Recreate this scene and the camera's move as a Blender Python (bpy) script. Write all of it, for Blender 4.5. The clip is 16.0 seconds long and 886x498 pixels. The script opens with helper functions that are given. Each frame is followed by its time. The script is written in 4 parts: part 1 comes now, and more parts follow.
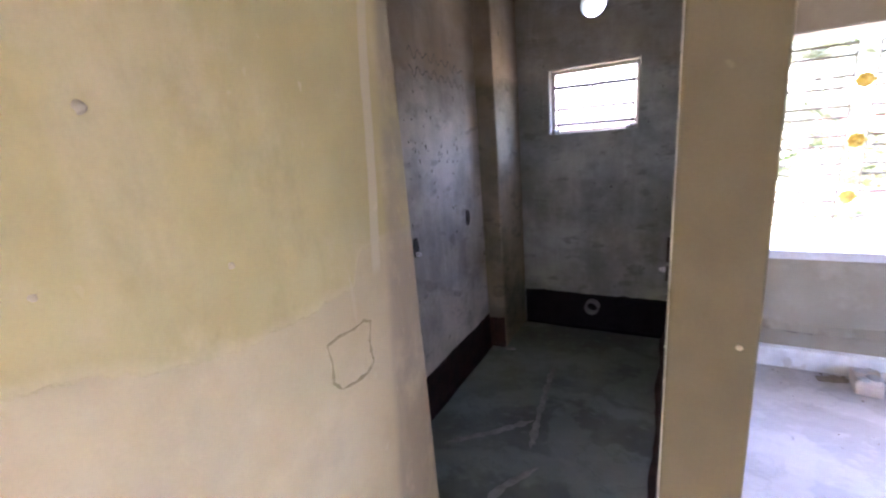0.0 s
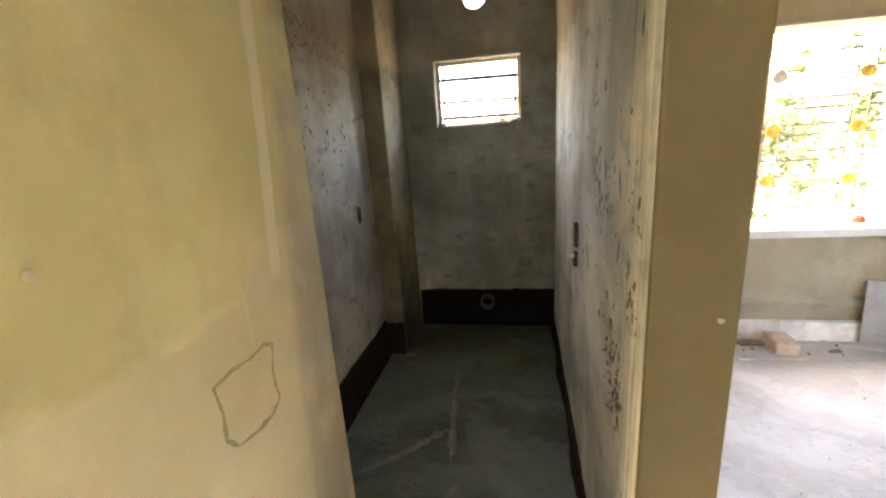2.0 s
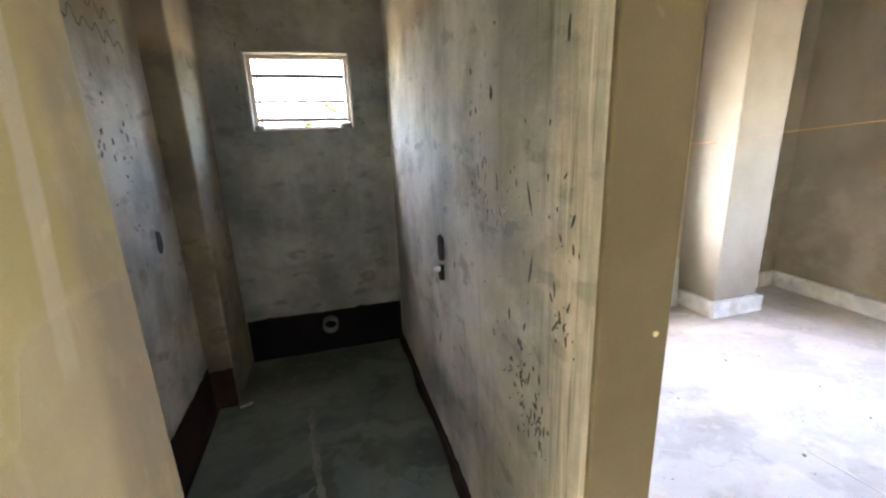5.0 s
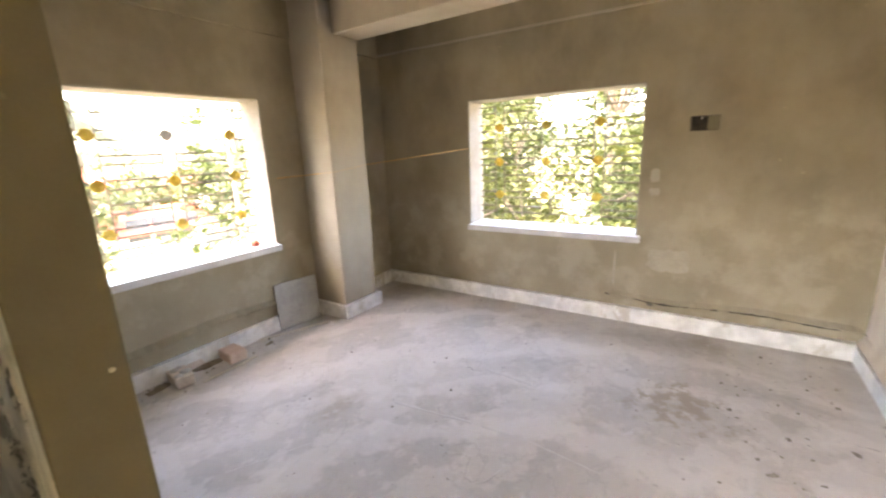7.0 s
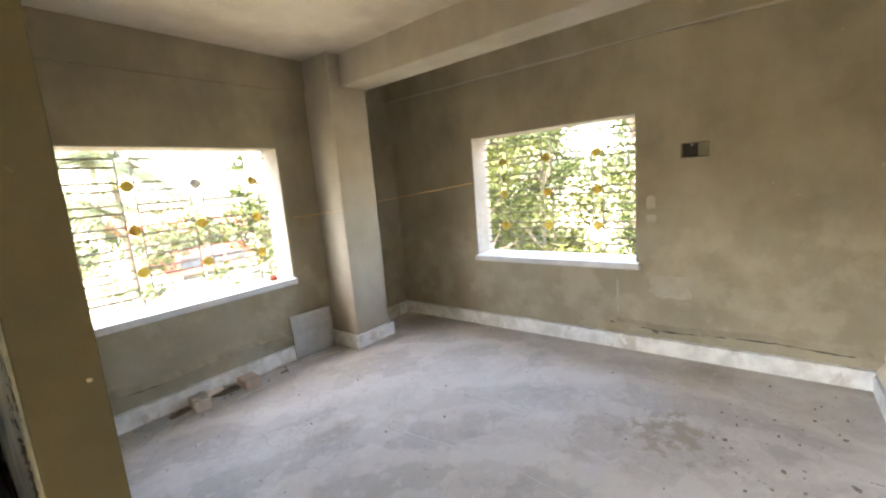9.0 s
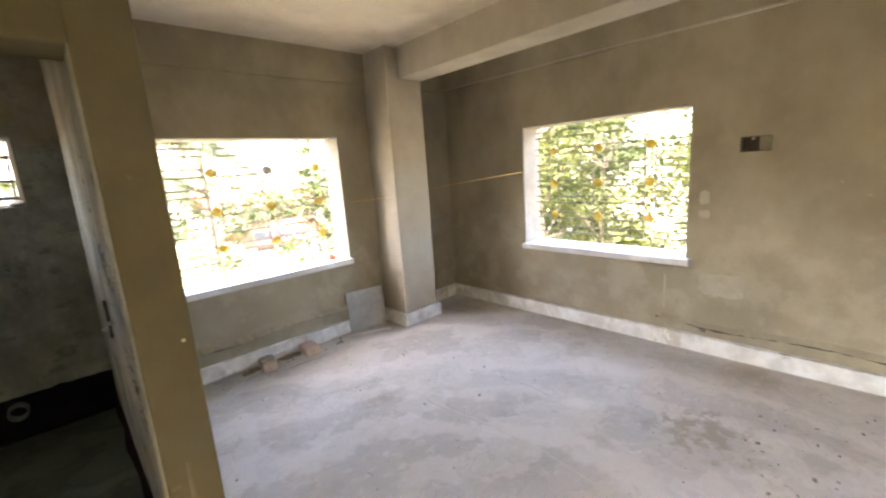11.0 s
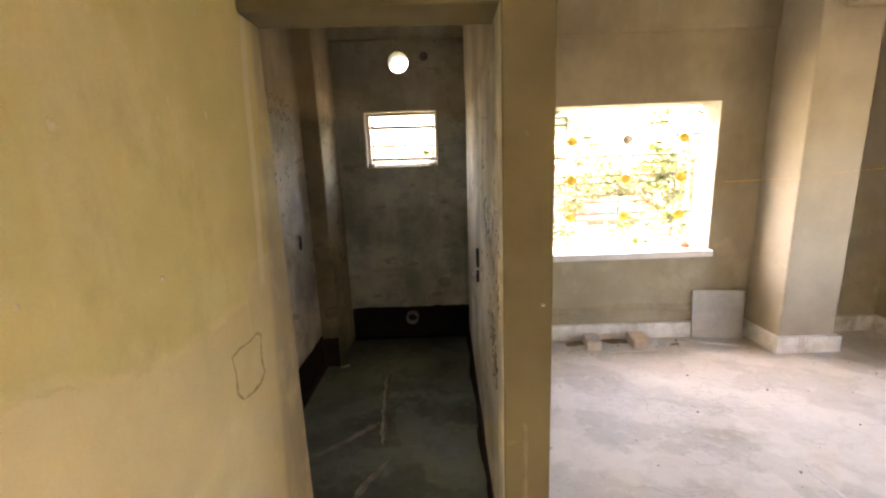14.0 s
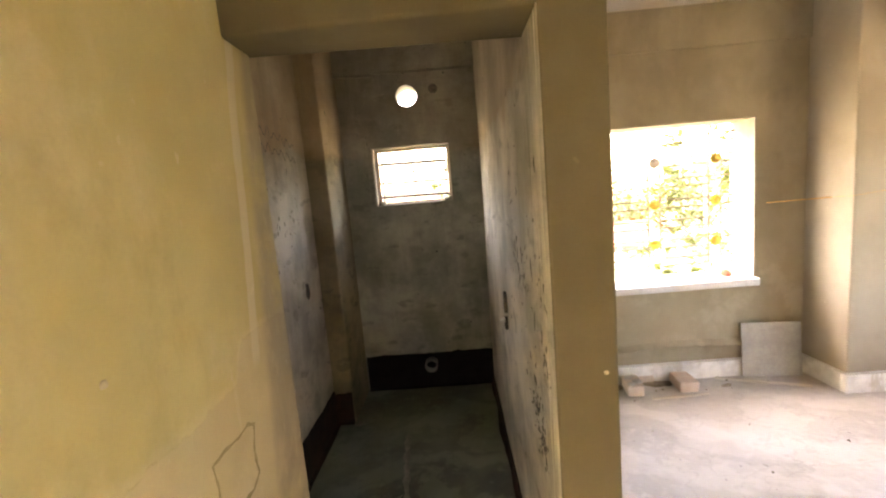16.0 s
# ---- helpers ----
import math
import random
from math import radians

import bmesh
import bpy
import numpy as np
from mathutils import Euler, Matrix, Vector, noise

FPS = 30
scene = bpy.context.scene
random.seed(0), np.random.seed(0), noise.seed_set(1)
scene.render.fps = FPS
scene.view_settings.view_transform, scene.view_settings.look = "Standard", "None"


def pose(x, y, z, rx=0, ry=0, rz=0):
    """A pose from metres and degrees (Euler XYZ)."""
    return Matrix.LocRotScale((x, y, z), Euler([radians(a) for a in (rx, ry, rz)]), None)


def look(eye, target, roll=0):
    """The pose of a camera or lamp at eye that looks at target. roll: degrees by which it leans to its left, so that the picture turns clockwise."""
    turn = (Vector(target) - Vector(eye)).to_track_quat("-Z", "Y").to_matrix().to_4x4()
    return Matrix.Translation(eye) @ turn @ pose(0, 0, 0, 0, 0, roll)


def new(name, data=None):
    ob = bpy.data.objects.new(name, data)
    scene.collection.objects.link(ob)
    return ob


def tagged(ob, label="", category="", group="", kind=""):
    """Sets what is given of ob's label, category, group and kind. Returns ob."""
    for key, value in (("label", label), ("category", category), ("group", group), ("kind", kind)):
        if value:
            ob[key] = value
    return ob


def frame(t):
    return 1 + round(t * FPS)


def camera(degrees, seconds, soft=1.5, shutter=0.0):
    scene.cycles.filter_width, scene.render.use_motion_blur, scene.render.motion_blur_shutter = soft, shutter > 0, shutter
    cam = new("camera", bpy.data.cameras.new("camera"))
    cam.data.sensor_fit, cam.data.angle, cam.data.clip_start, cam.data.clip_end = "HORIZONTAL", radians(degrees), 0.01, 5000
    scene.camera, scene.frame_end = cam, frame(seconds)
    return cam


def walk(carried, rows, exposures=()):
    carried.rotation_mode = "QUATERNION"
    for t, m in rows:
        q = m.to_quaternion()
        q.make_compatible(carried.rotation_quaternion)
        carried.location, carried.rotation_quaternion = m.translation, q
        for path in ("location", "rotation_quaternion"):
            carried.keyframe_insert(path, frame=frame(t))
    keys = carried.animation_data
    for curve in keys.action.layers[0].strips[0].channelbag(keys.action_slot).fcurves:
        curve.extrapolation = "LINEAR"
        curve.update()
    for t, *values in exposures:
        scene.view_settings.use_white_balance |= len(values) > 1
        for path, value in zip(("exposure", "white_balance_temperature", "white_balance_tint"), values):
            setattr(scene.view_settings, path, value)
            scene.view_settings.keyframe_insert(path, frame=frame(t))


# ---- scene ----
cam = camera(93.7, 16.0, soft=2.2, shutter=0.25)
PATH = [
    (0, (0.014, 0.288, 1.616), (-0.931, 1.98, 1.121), -5.0),
    (0.5, (0.016, 0.264, 1.624), (-0.635, 2.091, 1.134), -4.9),
    (1, (-0.036, 0.279, 1.607), (-0.494, 2.165, 1.124), -4.2),
    (1.5, (-0.122, 0.313, 1.537), (-0.511, 2.216, 1.06), -3.7),
    (2, (-0.222, 0.441, 1.526), (-0.59, 2.338, 1.012), -4.0),
    (2.5, (-0.266, 0.554, 1.522), (-0.542, 2.467, 1.01), -4.1),
    (3, (-0.319, 0.593, 1.521), (-0.467, 2.517, 0.994), -3.8),
    (5.3, (-0.435, 0.668, 1.541), (0.216, 2.484, 1.015), -2.4),
    (5.5, (-0.398, 0.624, 1.534), (0.353, 2.405, 1.02), -2.6),
    (6, (-0.31, 0.517, 1.549), (0.749, 2.14, 1.054), -2.5),
    (6.5, (-0.178, 0.358, 1.554), (1.19, 1.733, 1.068), -2.4),
    (7, (-0.128, 0.198, 1.59), (1.495, 1.265, 1.115), -2.3),
    (7.5, (-0.145, 0.027, 1.544), (1.652, 0.787, 1.103), -2.0),
    (8, (-0.155, -0.086, 1.574), (1.649, 0.699, 1.21), -3.6),
    (8.5, (-0.087, -0.118, 1.601), (1.597, 0.922, 1.309), -4.7),
    (8.7, (-0.059, -0.136, 1.591), (1.546, 1.026, 1.316), -4.7),
    (10.8, (-0.075, -0.384, 1.695), (1.325, 0.982, 1.277), -4.2),
    (11, (-0.1, -0.368, 1.677), (1.238, 1.067, 1.291), -3.9),
    (11.5, (-0.178, -0.316, 1.68), (0.876, 1.344, 1.312), -3.3),
    (12, (-0.245, -0.274, 1.677), (0.436, 1.568, 1.3), -2.4),
    (12.5, (-0.25, -0.209, 1.669), (0.097, 1.721, 1.275), -1.9),
    (13, (-0.215, -0.145, 1.661), (-0.088, 1.808, 1.252), -1.6),
    (13.5, (-0.167, -0.099, 1.646), (-0.153, 1.855, 1.217), -1.7),
    (14, (-0.162, -0.071, 1.634), (-0.176, 1.886, 1.222), -2.2),
    (14.5, (-0.203, -0.005, 1.639), (-0.209, 1.962, 1.276), -2.8),
    (15, (-0.262, 0.068, 1.653), (-0.263, 2.042, 1.33), -3.4),
    (15.5, (-0.272, 0.135, 1.647), (-0.294, 2.114, 1.36), -4.1),
    (16, (-0.219, 0.199, 1.654), (-0.275, 2.182, 1.395), -4.9),
]
EXPOSURE = 5.5
EXPOSURES = [(t, EXPOSURE + stops, kelvin, tint) for t, stops, kelvin, tint in (
    (0.0, 1.0, 6000, 36), (0.5, 0.9, 6700, 20), (1.0, 0.84, 7500, 18), (2.0, 0.88, 8300, 16), (2.5, 0.98, 6950, 14), (3.0, 1.13, 6900, 18), (5.5, 1.02, 7000, 16), (6.0, 0.5, 7600, 16), (7.0, 0.06, 8200, 19), (7.5, -0.13, 7900, 14),
    (8.5, -0.13, 7600, 11), (11.0, 0.05, 7800, 16), (12.5, 0.28, 8600, 15), (13.0, 0.38, 9100, 20), (14.0, 0.51, 9600, 22), (16.0, 0.74, 10300, 23))]
walk(cam, [(t, look(eye, target, roll)) for t, eye, target, roll in PATH], EXPOSURES)

# ---- daylight ----
SUN_EL, SUN_AZ = 60.0, 265.0
world = bpy.data.worlds.new("sky")
scene.world = world
world.use_nodes = True
sky = world.node_tree.nodes.new("ShaderNodeTexSky")
sky.sky_type = "NISHITA"
sky.sun_disc = False
sky.sun_elevation, sky.sun_rotation = radians(SUN_EL), radians(SUN_AZ)
sky.air_density, sky.dust_density = 1.0, 4.0
world.node_tree.links.new(sky.outputs[0], world.node_tree.nodes["Background"].inputs[0])
world.node_tree.nodes["Background"].inputs[1].default_value = 0.15
sun = new("sun", bpy.data.lights.new("sun", "SUN"))
sun.data.energy, sun.data.angle, sun.data.color = 0.6, radians(14), (1.0, 0.96, 0.90)
az, el = radians(SUN_AZ), radians(SUN_EL)
sun.matrix_world = look(Vector((math.sin(az) * math.cos(el), math.cos(az) * math.cos(el), math.sin(el))) * 30, (0, 0, 0))


# ---- materials ----
class Nodes:
    """A small builder of node materials."""

    def __init__(self, name):
        self.m = bpy.data.materials.new(name)
        self.m.use_nodes = True
        self.t = self.m.node_tree
        self.b = self.t.nodes["Principled BSDF"]
        self.pos = self.t.nodes.new("ShaderNodeTexCoord").outputs["Object"]

    def node(self, kind, **values):
        n = self.t.nodes.new("ShaderNode" + kind)
        for key, value in values.items():
            n.inputs[key.replace("_", " ")].default_value = value
        return n

    def link(self, a, b):
        self.t.links.new(a, b)

    def noise(self, scale, detail=5.0, rough=0.6, stretch=(1, 1, 1), offset=0.0):
        mp = self.node("Mapping")
        mp.inputs["Scale"].default_value = stretch
        mp.inputs["Location"].default_value = (offset, offset * 0.7, offset * 1.3)
        self.link(self.pos, mp.inputs["Vector"])
        n = self.node("TexNoise", Scale=scale, Detail=detail, Roughness=rough)
        self.link(mp.outputs[0], n.inputs["Vector"])
        return n.outputs["Fac"]

    def ramp(self, fac, lo, hi, a=0.0, b=1.0):
        n = self.node("MapRange", From_Min=lo, From_Max=hi, To_Min=a, To_Max=b)
        n.interpolation_type = "SMOOTHSTEP"
        self.link(fac, n.inputs["Value"])
        return n.outputs[0]

    def maths(self, op, a, b=None, c=None):
        n = self.t.nodes.new("ShaderNodeMath")
        n.operation = op
        for i, v in enumerate((a, b, c)):
            if v is None:
                continue
            if isinstance(v, (int, float)):
                n.inputs[i].default_value = v
            else:
                self.link(v, n.inputs[i])
        return n.outputs[0]

    def mix(self, fac, a, b):
        n = self.t.nodes.new("ShaderNodeMix")
        n.data_type = "RGBA"
        for slot, v in ((0, fac), (6, a), (7, b)):
            if isinstance(v, (int, float)):
                n.inputs[slot].default_value = v
            elif isinstance(v, tuple):
                n.inputs[slot].default_value = (*v, 1)
            else:
                self.link(v, n.inputs[slot])
        return n.outputs[2]

    def xyz(self):
        n = self.node("SeparateXYZ")
        self.link(self.pos, n.inputs[0])
        return n.outputs

    def bump(self, *layers):
        """layers: (height, depth in metres)"""
        last = None
        for h, d in layers:
            n = self.node("Bump", Distance=d, Strength=1.0)
            self.link(h, n.inputs["Height"])
            if last:
                self.link(last, n.inputs["Normal"])
            last = n.outputs[0]
        self.link(last, self.b.inputs["Normal"])

    def done(self, colour, rough=0.9, metal=0.0, spec=0.3):
        if isinstance(colour, tuple):
            self.b.inputs["Base Color"].default_value = (*colour, 1)
        else:
            self.link(colour, self.b.inputs["Base Color"])
        if isinstance(rough, (int, float)):
            self.b.inputs["Roughness"].default_value = rough
        else:
            self.link(rough, self.b.inputs["Roughness"])
        self.b.inputs["Metallic"].default_value = metal
        self.b.inputs["Specular IOR Level"].default_value = spec
        return self.m


def plaster(name, pale, dark, spot, relief=0.004, pale_foot=0.0, stripes=0.0):
    """Hand-trowelled cement plaster: cloudy tone, trowel streaks, fine grit, small pale splashes."""
    n = Nodes(name)
    cloud = n.ramp(n.noise(1.1, 4), 0.35, 0.68)
    streak = n.ramp(n.noise(2.6, 6, 0.62, (1, 1, 0.6), 3.0), 0.42, 0.72)
    grit = n.noise(140, 3, 0.7)
    c = n.mix(cloud, dark, pale)
    c = n.mix(n.maths("MULTIPLY", streak, 0.35), c, spot)
    if pale_foot:
        # paler in blotches towards the foot of the wall
        x, y, z = n.xyz()
        low = n.ramp(n.maths("MULTIPLY_ADD", n.noise(1.6, 4, 0.6, offset=61.0), -0.9, z), 0.95, 0.45)
        blotch = n.ramp(n.noise(3.2, 5, 0.6, offset=64.0), 0.46, 0.62)
        c = n.mix(n.maths("MULTIPLY", n.maths("MULTIPLY", low, n.maths("MULTIPLY_ADD", blotch, 0.6, 0.4)), pale_foot), c, tuple(min(1, v * 1.12) for v in spot))
    if stripes:
        # paler and darker upright stripes
        stripe = n.noise(2.4, 3, 0.5, (1, 1, 0.06), 71.0)
        c = n.mix(n.ramp(stripe, 0.50, 0.60, 0.0, stripes), c, tuple(min(0.85, v * 1.25) for v in pale))
        c = n.mix(n.ramp(stripe, 0.46, 0.36, 0.0, stripes), c, tuple(v * 0.86 for v in dark))
    fleck = n.ramp(n.noise(13, 2, 0.5, offset=7.0), 0.74, 0.77)
    c = n.mix(n.maths("MULTIPLY", fleck, 0.45), c, tuple(min(1, v * 1.35) for v in pale))
    c = n.mix(n.ramp(grit, 0.3, 0.75, 0.0, 0.10), c, tuple(v * 0.6 for v in dark))
    n.bump((n.noise(3.5, 4, 0.5, offset=2.0), relief), (n.noise(22, 5, 0.6), relief * 0.25), (grit, 0.0003))
    return n.done(c, n.ramp(cloud, 0, 1, 0.95, 0.82), spec=0.25)


def make_left_plaster():
    """Yellow-ochre plaster with a paler, later coat below a ragged edge."""
    n = Nodes("ochre_plaster")
    x, y, z = n.xyz()
    line = n.maths("MULTIPLY_ADD", n.maths("MAXIMUM", n.maths("SUBTRACT", 0.76, y), 0.0), 0.33, 1.172)
    line = n.maths("MULTIPLY_ADD", n.ramp(y, 1.155, 1.21), 0.10, line)
    line = n.maths("MULTIPLY_ADD", n.noise(7, 5, 0.6), 0.085, line)
    line = n.maths("MULTIPLY_ADD", n.noise(38, 3, 0.6, offset=3.0), 0.018, line)
    coat = n.ramp(n.maths("SUBTRACT", line, z), -0.002, 0.008)
    cloud = n.ramp(n.noise(1.3, 5, 0.6), 0.33, 0.7)
    upper = n.mix(cloud, (0.545, 0.492, 0.256), (0.665, 0.606, 0.328))
    lower = n.mix(n.ramp(n.noise(2.4, 5, 0.6, offset=4.0), 0.35, 0.7), (0.620, 0.552, 0.355), (0.720, 0.648, 0.445))
    c = n.mix(coat, upper, lower)
    edge = n.maths("MULTIPLY", n.ramp(n.maths("SUBTRACT", line, z), -0.03, 0.0), n.maths("SUBTRACT", 1.0, coat))
    c = n.mix(n.maths("MULTIPLY", edge, 0.45), c, (0.74, 0.67, 0.46))
    strip = n.maths("ABSOLUTE", n.maths("SUBTRACT", n.maths("MULTIPLY_ADD", n.noise(6, 3, 0.5, offset=2.0), 0.03, n.maths("MULTIPLY_ADD", n.maths("SUBTRACT", z, 1.28), -0.11, y)), 1.298))
    strip = n.maths("MULTIPLY", n.ramp(strip, 0.014, 0.024, 1.0, 0.0), n.ramp(z, 1.22, 1.27))
    c = n.mix(n.maths("MULTIPLY", strip, 0.7), c, (0.72, 0.68, 0.53))
    runs = n.maths("MULTIPLY", n.ramp(n.noise(19, 4, 0.6, (1, 1, 0.12), 52.0), 0.60, 0.66), n.maths("MULTIPLY", n.ramp(y, 1.02, 1.16), n.ramp(z, 1.62, 1.25)))
    c = n.mix(n.maths("MULTIPLY", runs, 0.45), c, (0.70, 0.64, 0.46))
    slant = n.maths("MULTIPLY_ADD", n.maths("SUBTRACT", z, 1.28), -0.11, y)
    reveal = n.maths("MULTIPLY", n.ramp(slant, 1.32, 1.375), n.ramp(n.noise(3, 4, 0.6, offset=6.0), 0.25, 0.5))
    c = n.mix(n.maths("MULTIPLY", reveal, 0.8), c, (0.40, 0.355, 0.265))
    fleck = n.ramp(n.noise(26, 2, 0.5, (1, 1, 0.45), 31.0), 0.72, 0.745)
    c = n.mix(n.maths("MULTIPLY", fleck, n.ramp(n.noise(2.5, 3, 0.5, offset=17.0), 0.42, 0.6, 0.1, 0.7)), c, (0.76, 0.70, 0.52))
    splash = n.ramp(n.noise(9, 2, 0.5, offset=5.0), 0.735, 0.76)
    c = n.mix(n.maths("MULTIPLY", splash, 0.5), c, (0.76, 0.70, 0.52))
    smudge = n.ramp(n.noise(5.5, 6, 0.65, (1, 1, 0.7), 12.0), 0.5, 0.72)
    c = n.mix(n.maths("MULTIPLY", smudge, 0.6), c, (0.70, 0.635, 0.42))
    sweep = n.ramp(n.noise(3.0, 5, 0.62, (1, 1, 0.28), 81.0), 0.52, 0.68)
    c = n.mix(n.maths("MULTIPLY", sweep, 0.4), c, (0.72, 0.655, 0.455))
    dull = n.ramp(n.noise(2.2, 6, 0.7, (1, 1, 0.6), 21.0), 0.52, 0.7)
    c = n.mix(n.maths("MULTIPLY", n.maths("MULTIPLY", dull, n.maths("SUBTRACT", 1.0, n.maths("MULTIPLY", coat, 0.6))), 0.40), c, (0.37, 0.325, 0.165))
    grit = n.noise(130, 3, 0.7)
    c = n.mix(n.ramp(grit, 0.35, 0.8, 0.0, 0.06), c, (0.22, 0.18, 0.09))
    n.bump((coat, 0.0012), (n.noise(4, 4, 0.5, offset=1.0), 0.004), (n.noise(26, 4, 0.6), 0.0006), (grit, 0.0002))
    return n.done(c, 0.85, spec=0.25)


def make_bath_plaster(name, lift, tint=(1, 1, 1), comb=False, brown=0.75):
    """Raw grey cement render, streaked and chipped; lift and tint put each wall's light into its colour."""
    n = Nodes(name)

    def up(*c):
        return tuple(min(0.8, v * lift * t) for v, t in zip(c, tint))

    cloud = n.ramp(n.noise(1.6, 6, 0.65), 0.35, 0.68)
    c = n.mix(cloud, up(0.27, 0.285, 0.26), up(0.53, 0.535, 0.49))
    streak = n.ramp(n.noise(5, 6, 0.7, (1, 1, 0.16), 3.0), 0.45, 0.75)
    c = n.mix(n.maths("MULTIPLY", streak, 0.3), c, up(0.66, 0.64, 0.62))
    patch = n.ramp(n.noise(2.6, 5, 0.62, (1, 1, 1.5), 8.0), 0.50, 0.64)
    c = n.mix(n.maths("MULTIPLY", patch, 0.42), c, up(0.19, 0.205, 0.185))
    smear = n.ramp(n.noise(5.5, 4, 0.5, (1, 1, 2.0), 19.0), 0.60, 0.69)
    c = n.mix(n.maths("MULTIPLY", smear, 0.45), c, up(0.13, 0.14, 0.13))
    lime = n.ramp(n.noise(11, 6, 0.75, (1, 1, 0.13), 25.0), 0.57, 0.66)
    c = n.mix(n.maths("MULTIPLY", lime, 0.16), c, up(0.70, 0.70, 0.65))
    x, y, z = n.xyz()
    high = n.ramp(n.maths("MULTIPLY_ADD", n.noise(3, 5, 0.6, offset=5.0), 0.35, z), 2.13, 2.22)
    c = n.mix(n.maths("MULTIPLY", high, brown), c, n.mix(cloud, (0.37, 0.295, 0.205), (0.50, 0.405, 0.295)))
    drip = n.ramp(n.noise(9, 5, 0.7, (1, 1, 0.09), 14.0), 0.56, 0.68)
    c = n.mix(n.maths("MULTIPLY", drip, 0.2), c, (0.17, 0.168, 0.16))
    pit = n.maths("MULTIPLY", n.ramp(n.noise(24, 3, 0.6, (1, 1, 0.5), 1.0), 0.66, 0.70), n.ramp(n.noise(2.2, 3, 0.5, offset=11.0), 0.5, 0.6))
    c = n.mix(pit, c, (0.05, 0.05, 0.047))
    grit = n.noise(120, 3, 0.7)
    c = n.mix(n.ramp(grit, 0.3, 0.8, 0.0, 0.18), c, (0.12, 0.12, 0.11))
    if comb:
        # vertical drag marks of the float beside the free end of the wall
        drag = n.noise(46, 4, 0.65, (0.3, 1, 0.035), 33.0)
        near = n.maths("MULTIPLY", n.ramp(n.maths("MULTIPLY_ADD", n.noise(3, 4, 0.6, offset=41.0), 0.3, y), 1.72, 1.48), n.ramp(n.noise(2.4, 4, 0.6, (1, 1, 0.5), 44.0), 0.36, 0.58))
        # grey-green streaks that also paint out yellow light bounced from the ochre wall
        bounce_streaks = n.ramp(n.noise(9, 5, 0.65, (0.4, 1, 0.12), 37.0), 0.36, 0.58)
        c = n.mix(n.maths("MULTIPLY", n.maths("MULTIPLY", bounce_streaks, n.ramp(y, 1.56, 1.36)), 0.62), c, (0.235, 0.262, 0.236))
        c = n.mix(n.maths("MULTIPLY", n.ramp(drag, 0.54, 0.66), n.maths("MULTIPLY", near, 0.65)), c, (0.72, 0.72, 0.68))
        c = n.mix(n.maths("MULTIPLY", n.ramp(drag, 0.46, 0.34), n.maths("MULTIPLY", near, 0.7)), c, (0.14, 0.145, 0.125))
    n.bump((n.noise(4, 4, 0.5), 0.010), (n.noise(24, 5, 0.65), 0.0035), (patch, 0.002), (smear, 0.002), (n.maths("SUBTRACT", 1.0, pit), 0.006), (grit, 0.0015))
    return n.done(c, 0.9, spec=0.25)


def make_floor(name, pale, mid, dust, spill=None):
    """Dusty cement screed: trowel arcs, skins of slurry, brown dust and dark scuffs."""
    n = Nodes(name)
    cloud = n.ramp(n.noise(0.9, 5, 0.55), 0.36, 0.66)
    c = n.mix(cloud, mid, pale)
    # broad arcs left by the trowel
    warp = n.t.nodes.new("ShaderNodeTexWave")
    warp.wave_type, warp.rings_direction, warp.wave_profile = "RINGS", "Z", "SIN"
    warp.inputs["Scale"].default_value = 0.55
    warp.inputs["Distortion"].default_value = 9.0
    warp.inputs["Detail"].default_value = 5.0
    warp.inputs["Detail Scale"].default_value = 1.6
    warp.inputs["Detail Roughness"].default_value = 0.62
    n.link(n.pos, warp.inputs["Vector"])
    arc = warp.outputs["Fac"]
    c = n.mix(n.ramp(arc, 0.55, 0.95, 0.0, 0.5), c, tuple(min(1, v * 1.22) for v in pale))
    c = n.mix(n.maths("MULTIPLY", n.ramp(arc, 0.16, 0.02, 0.0, 0.28), n.ramp(n.noise(2.0, 4, 0.6, offset=3.0), 0.45, 0.6)), c, tuple(v * 0.7 for v in mid))
    skin = n.ramp(n.noise(1.7, 6, 0.55, offset=15.0), 0.53, 0.56)
    c = n.mix(n.maths("MULTIPLY", skin, 0.35), c, tuple(min(1, v * 1.25) for v in pale))
    edge = n.noise(2.6, 5, 0.5, (1.0, 1.4, 1), 18.0)
    rim = n.maths("MULTIPLY", n.ramp(edge, 0.545, 0.555), n.ramp(edge, 0.575, 0.56))
    c = n.mix(n.maths("MULTIPLY", rim, 0.2), c, tuple(v * 0.72 for v in mid))
    brown = n.ramp(n.noise(1.3, 5, 0.6, offset=9.0), 0.56, 0.74)
    c = n.mix(n.maths("MULTIPLY", brown, 0.6), c, dust)
    if spill:
        x, y, z = n.xyz()
        dx, dy = n.maths("SUBTRACT", x, spill[0]), n.maths("SUBTRACT", y, spill[1])
        far = n.maths("SQRT", n.maths("ADD", n.maths("MULTIPLY", dx, dx), n.maths("MULTIPLY", dy, dy)))
        far = n.maths("MULTIPLY_ADD", n.noise(3.5, 5, 0.65, offset=1.5), -1.1, far)
        c = n.mix(n.maths("MULTIPLY", n.ramp(far, -0.40, -0.22, 0.85, 0.0), n.ramp(n.noise(7, 5, 0.65, offset=8.0), 0.40, 0.52)), c, dust)
    tread = n.noise(11, 6, 0.62, (1, 1.2, 1), 27.0)
    c = n.mix(n.ramp(tread, 0.52, 0.70, 0.0, 0.42), c, tuple(min(1, v * 1.2) for v in pale))
    c = n.mix(n.ramp(tread, 0.42, 0.28, 0.0, 0.30), c, tuple(v * 0.72 for v in mid))
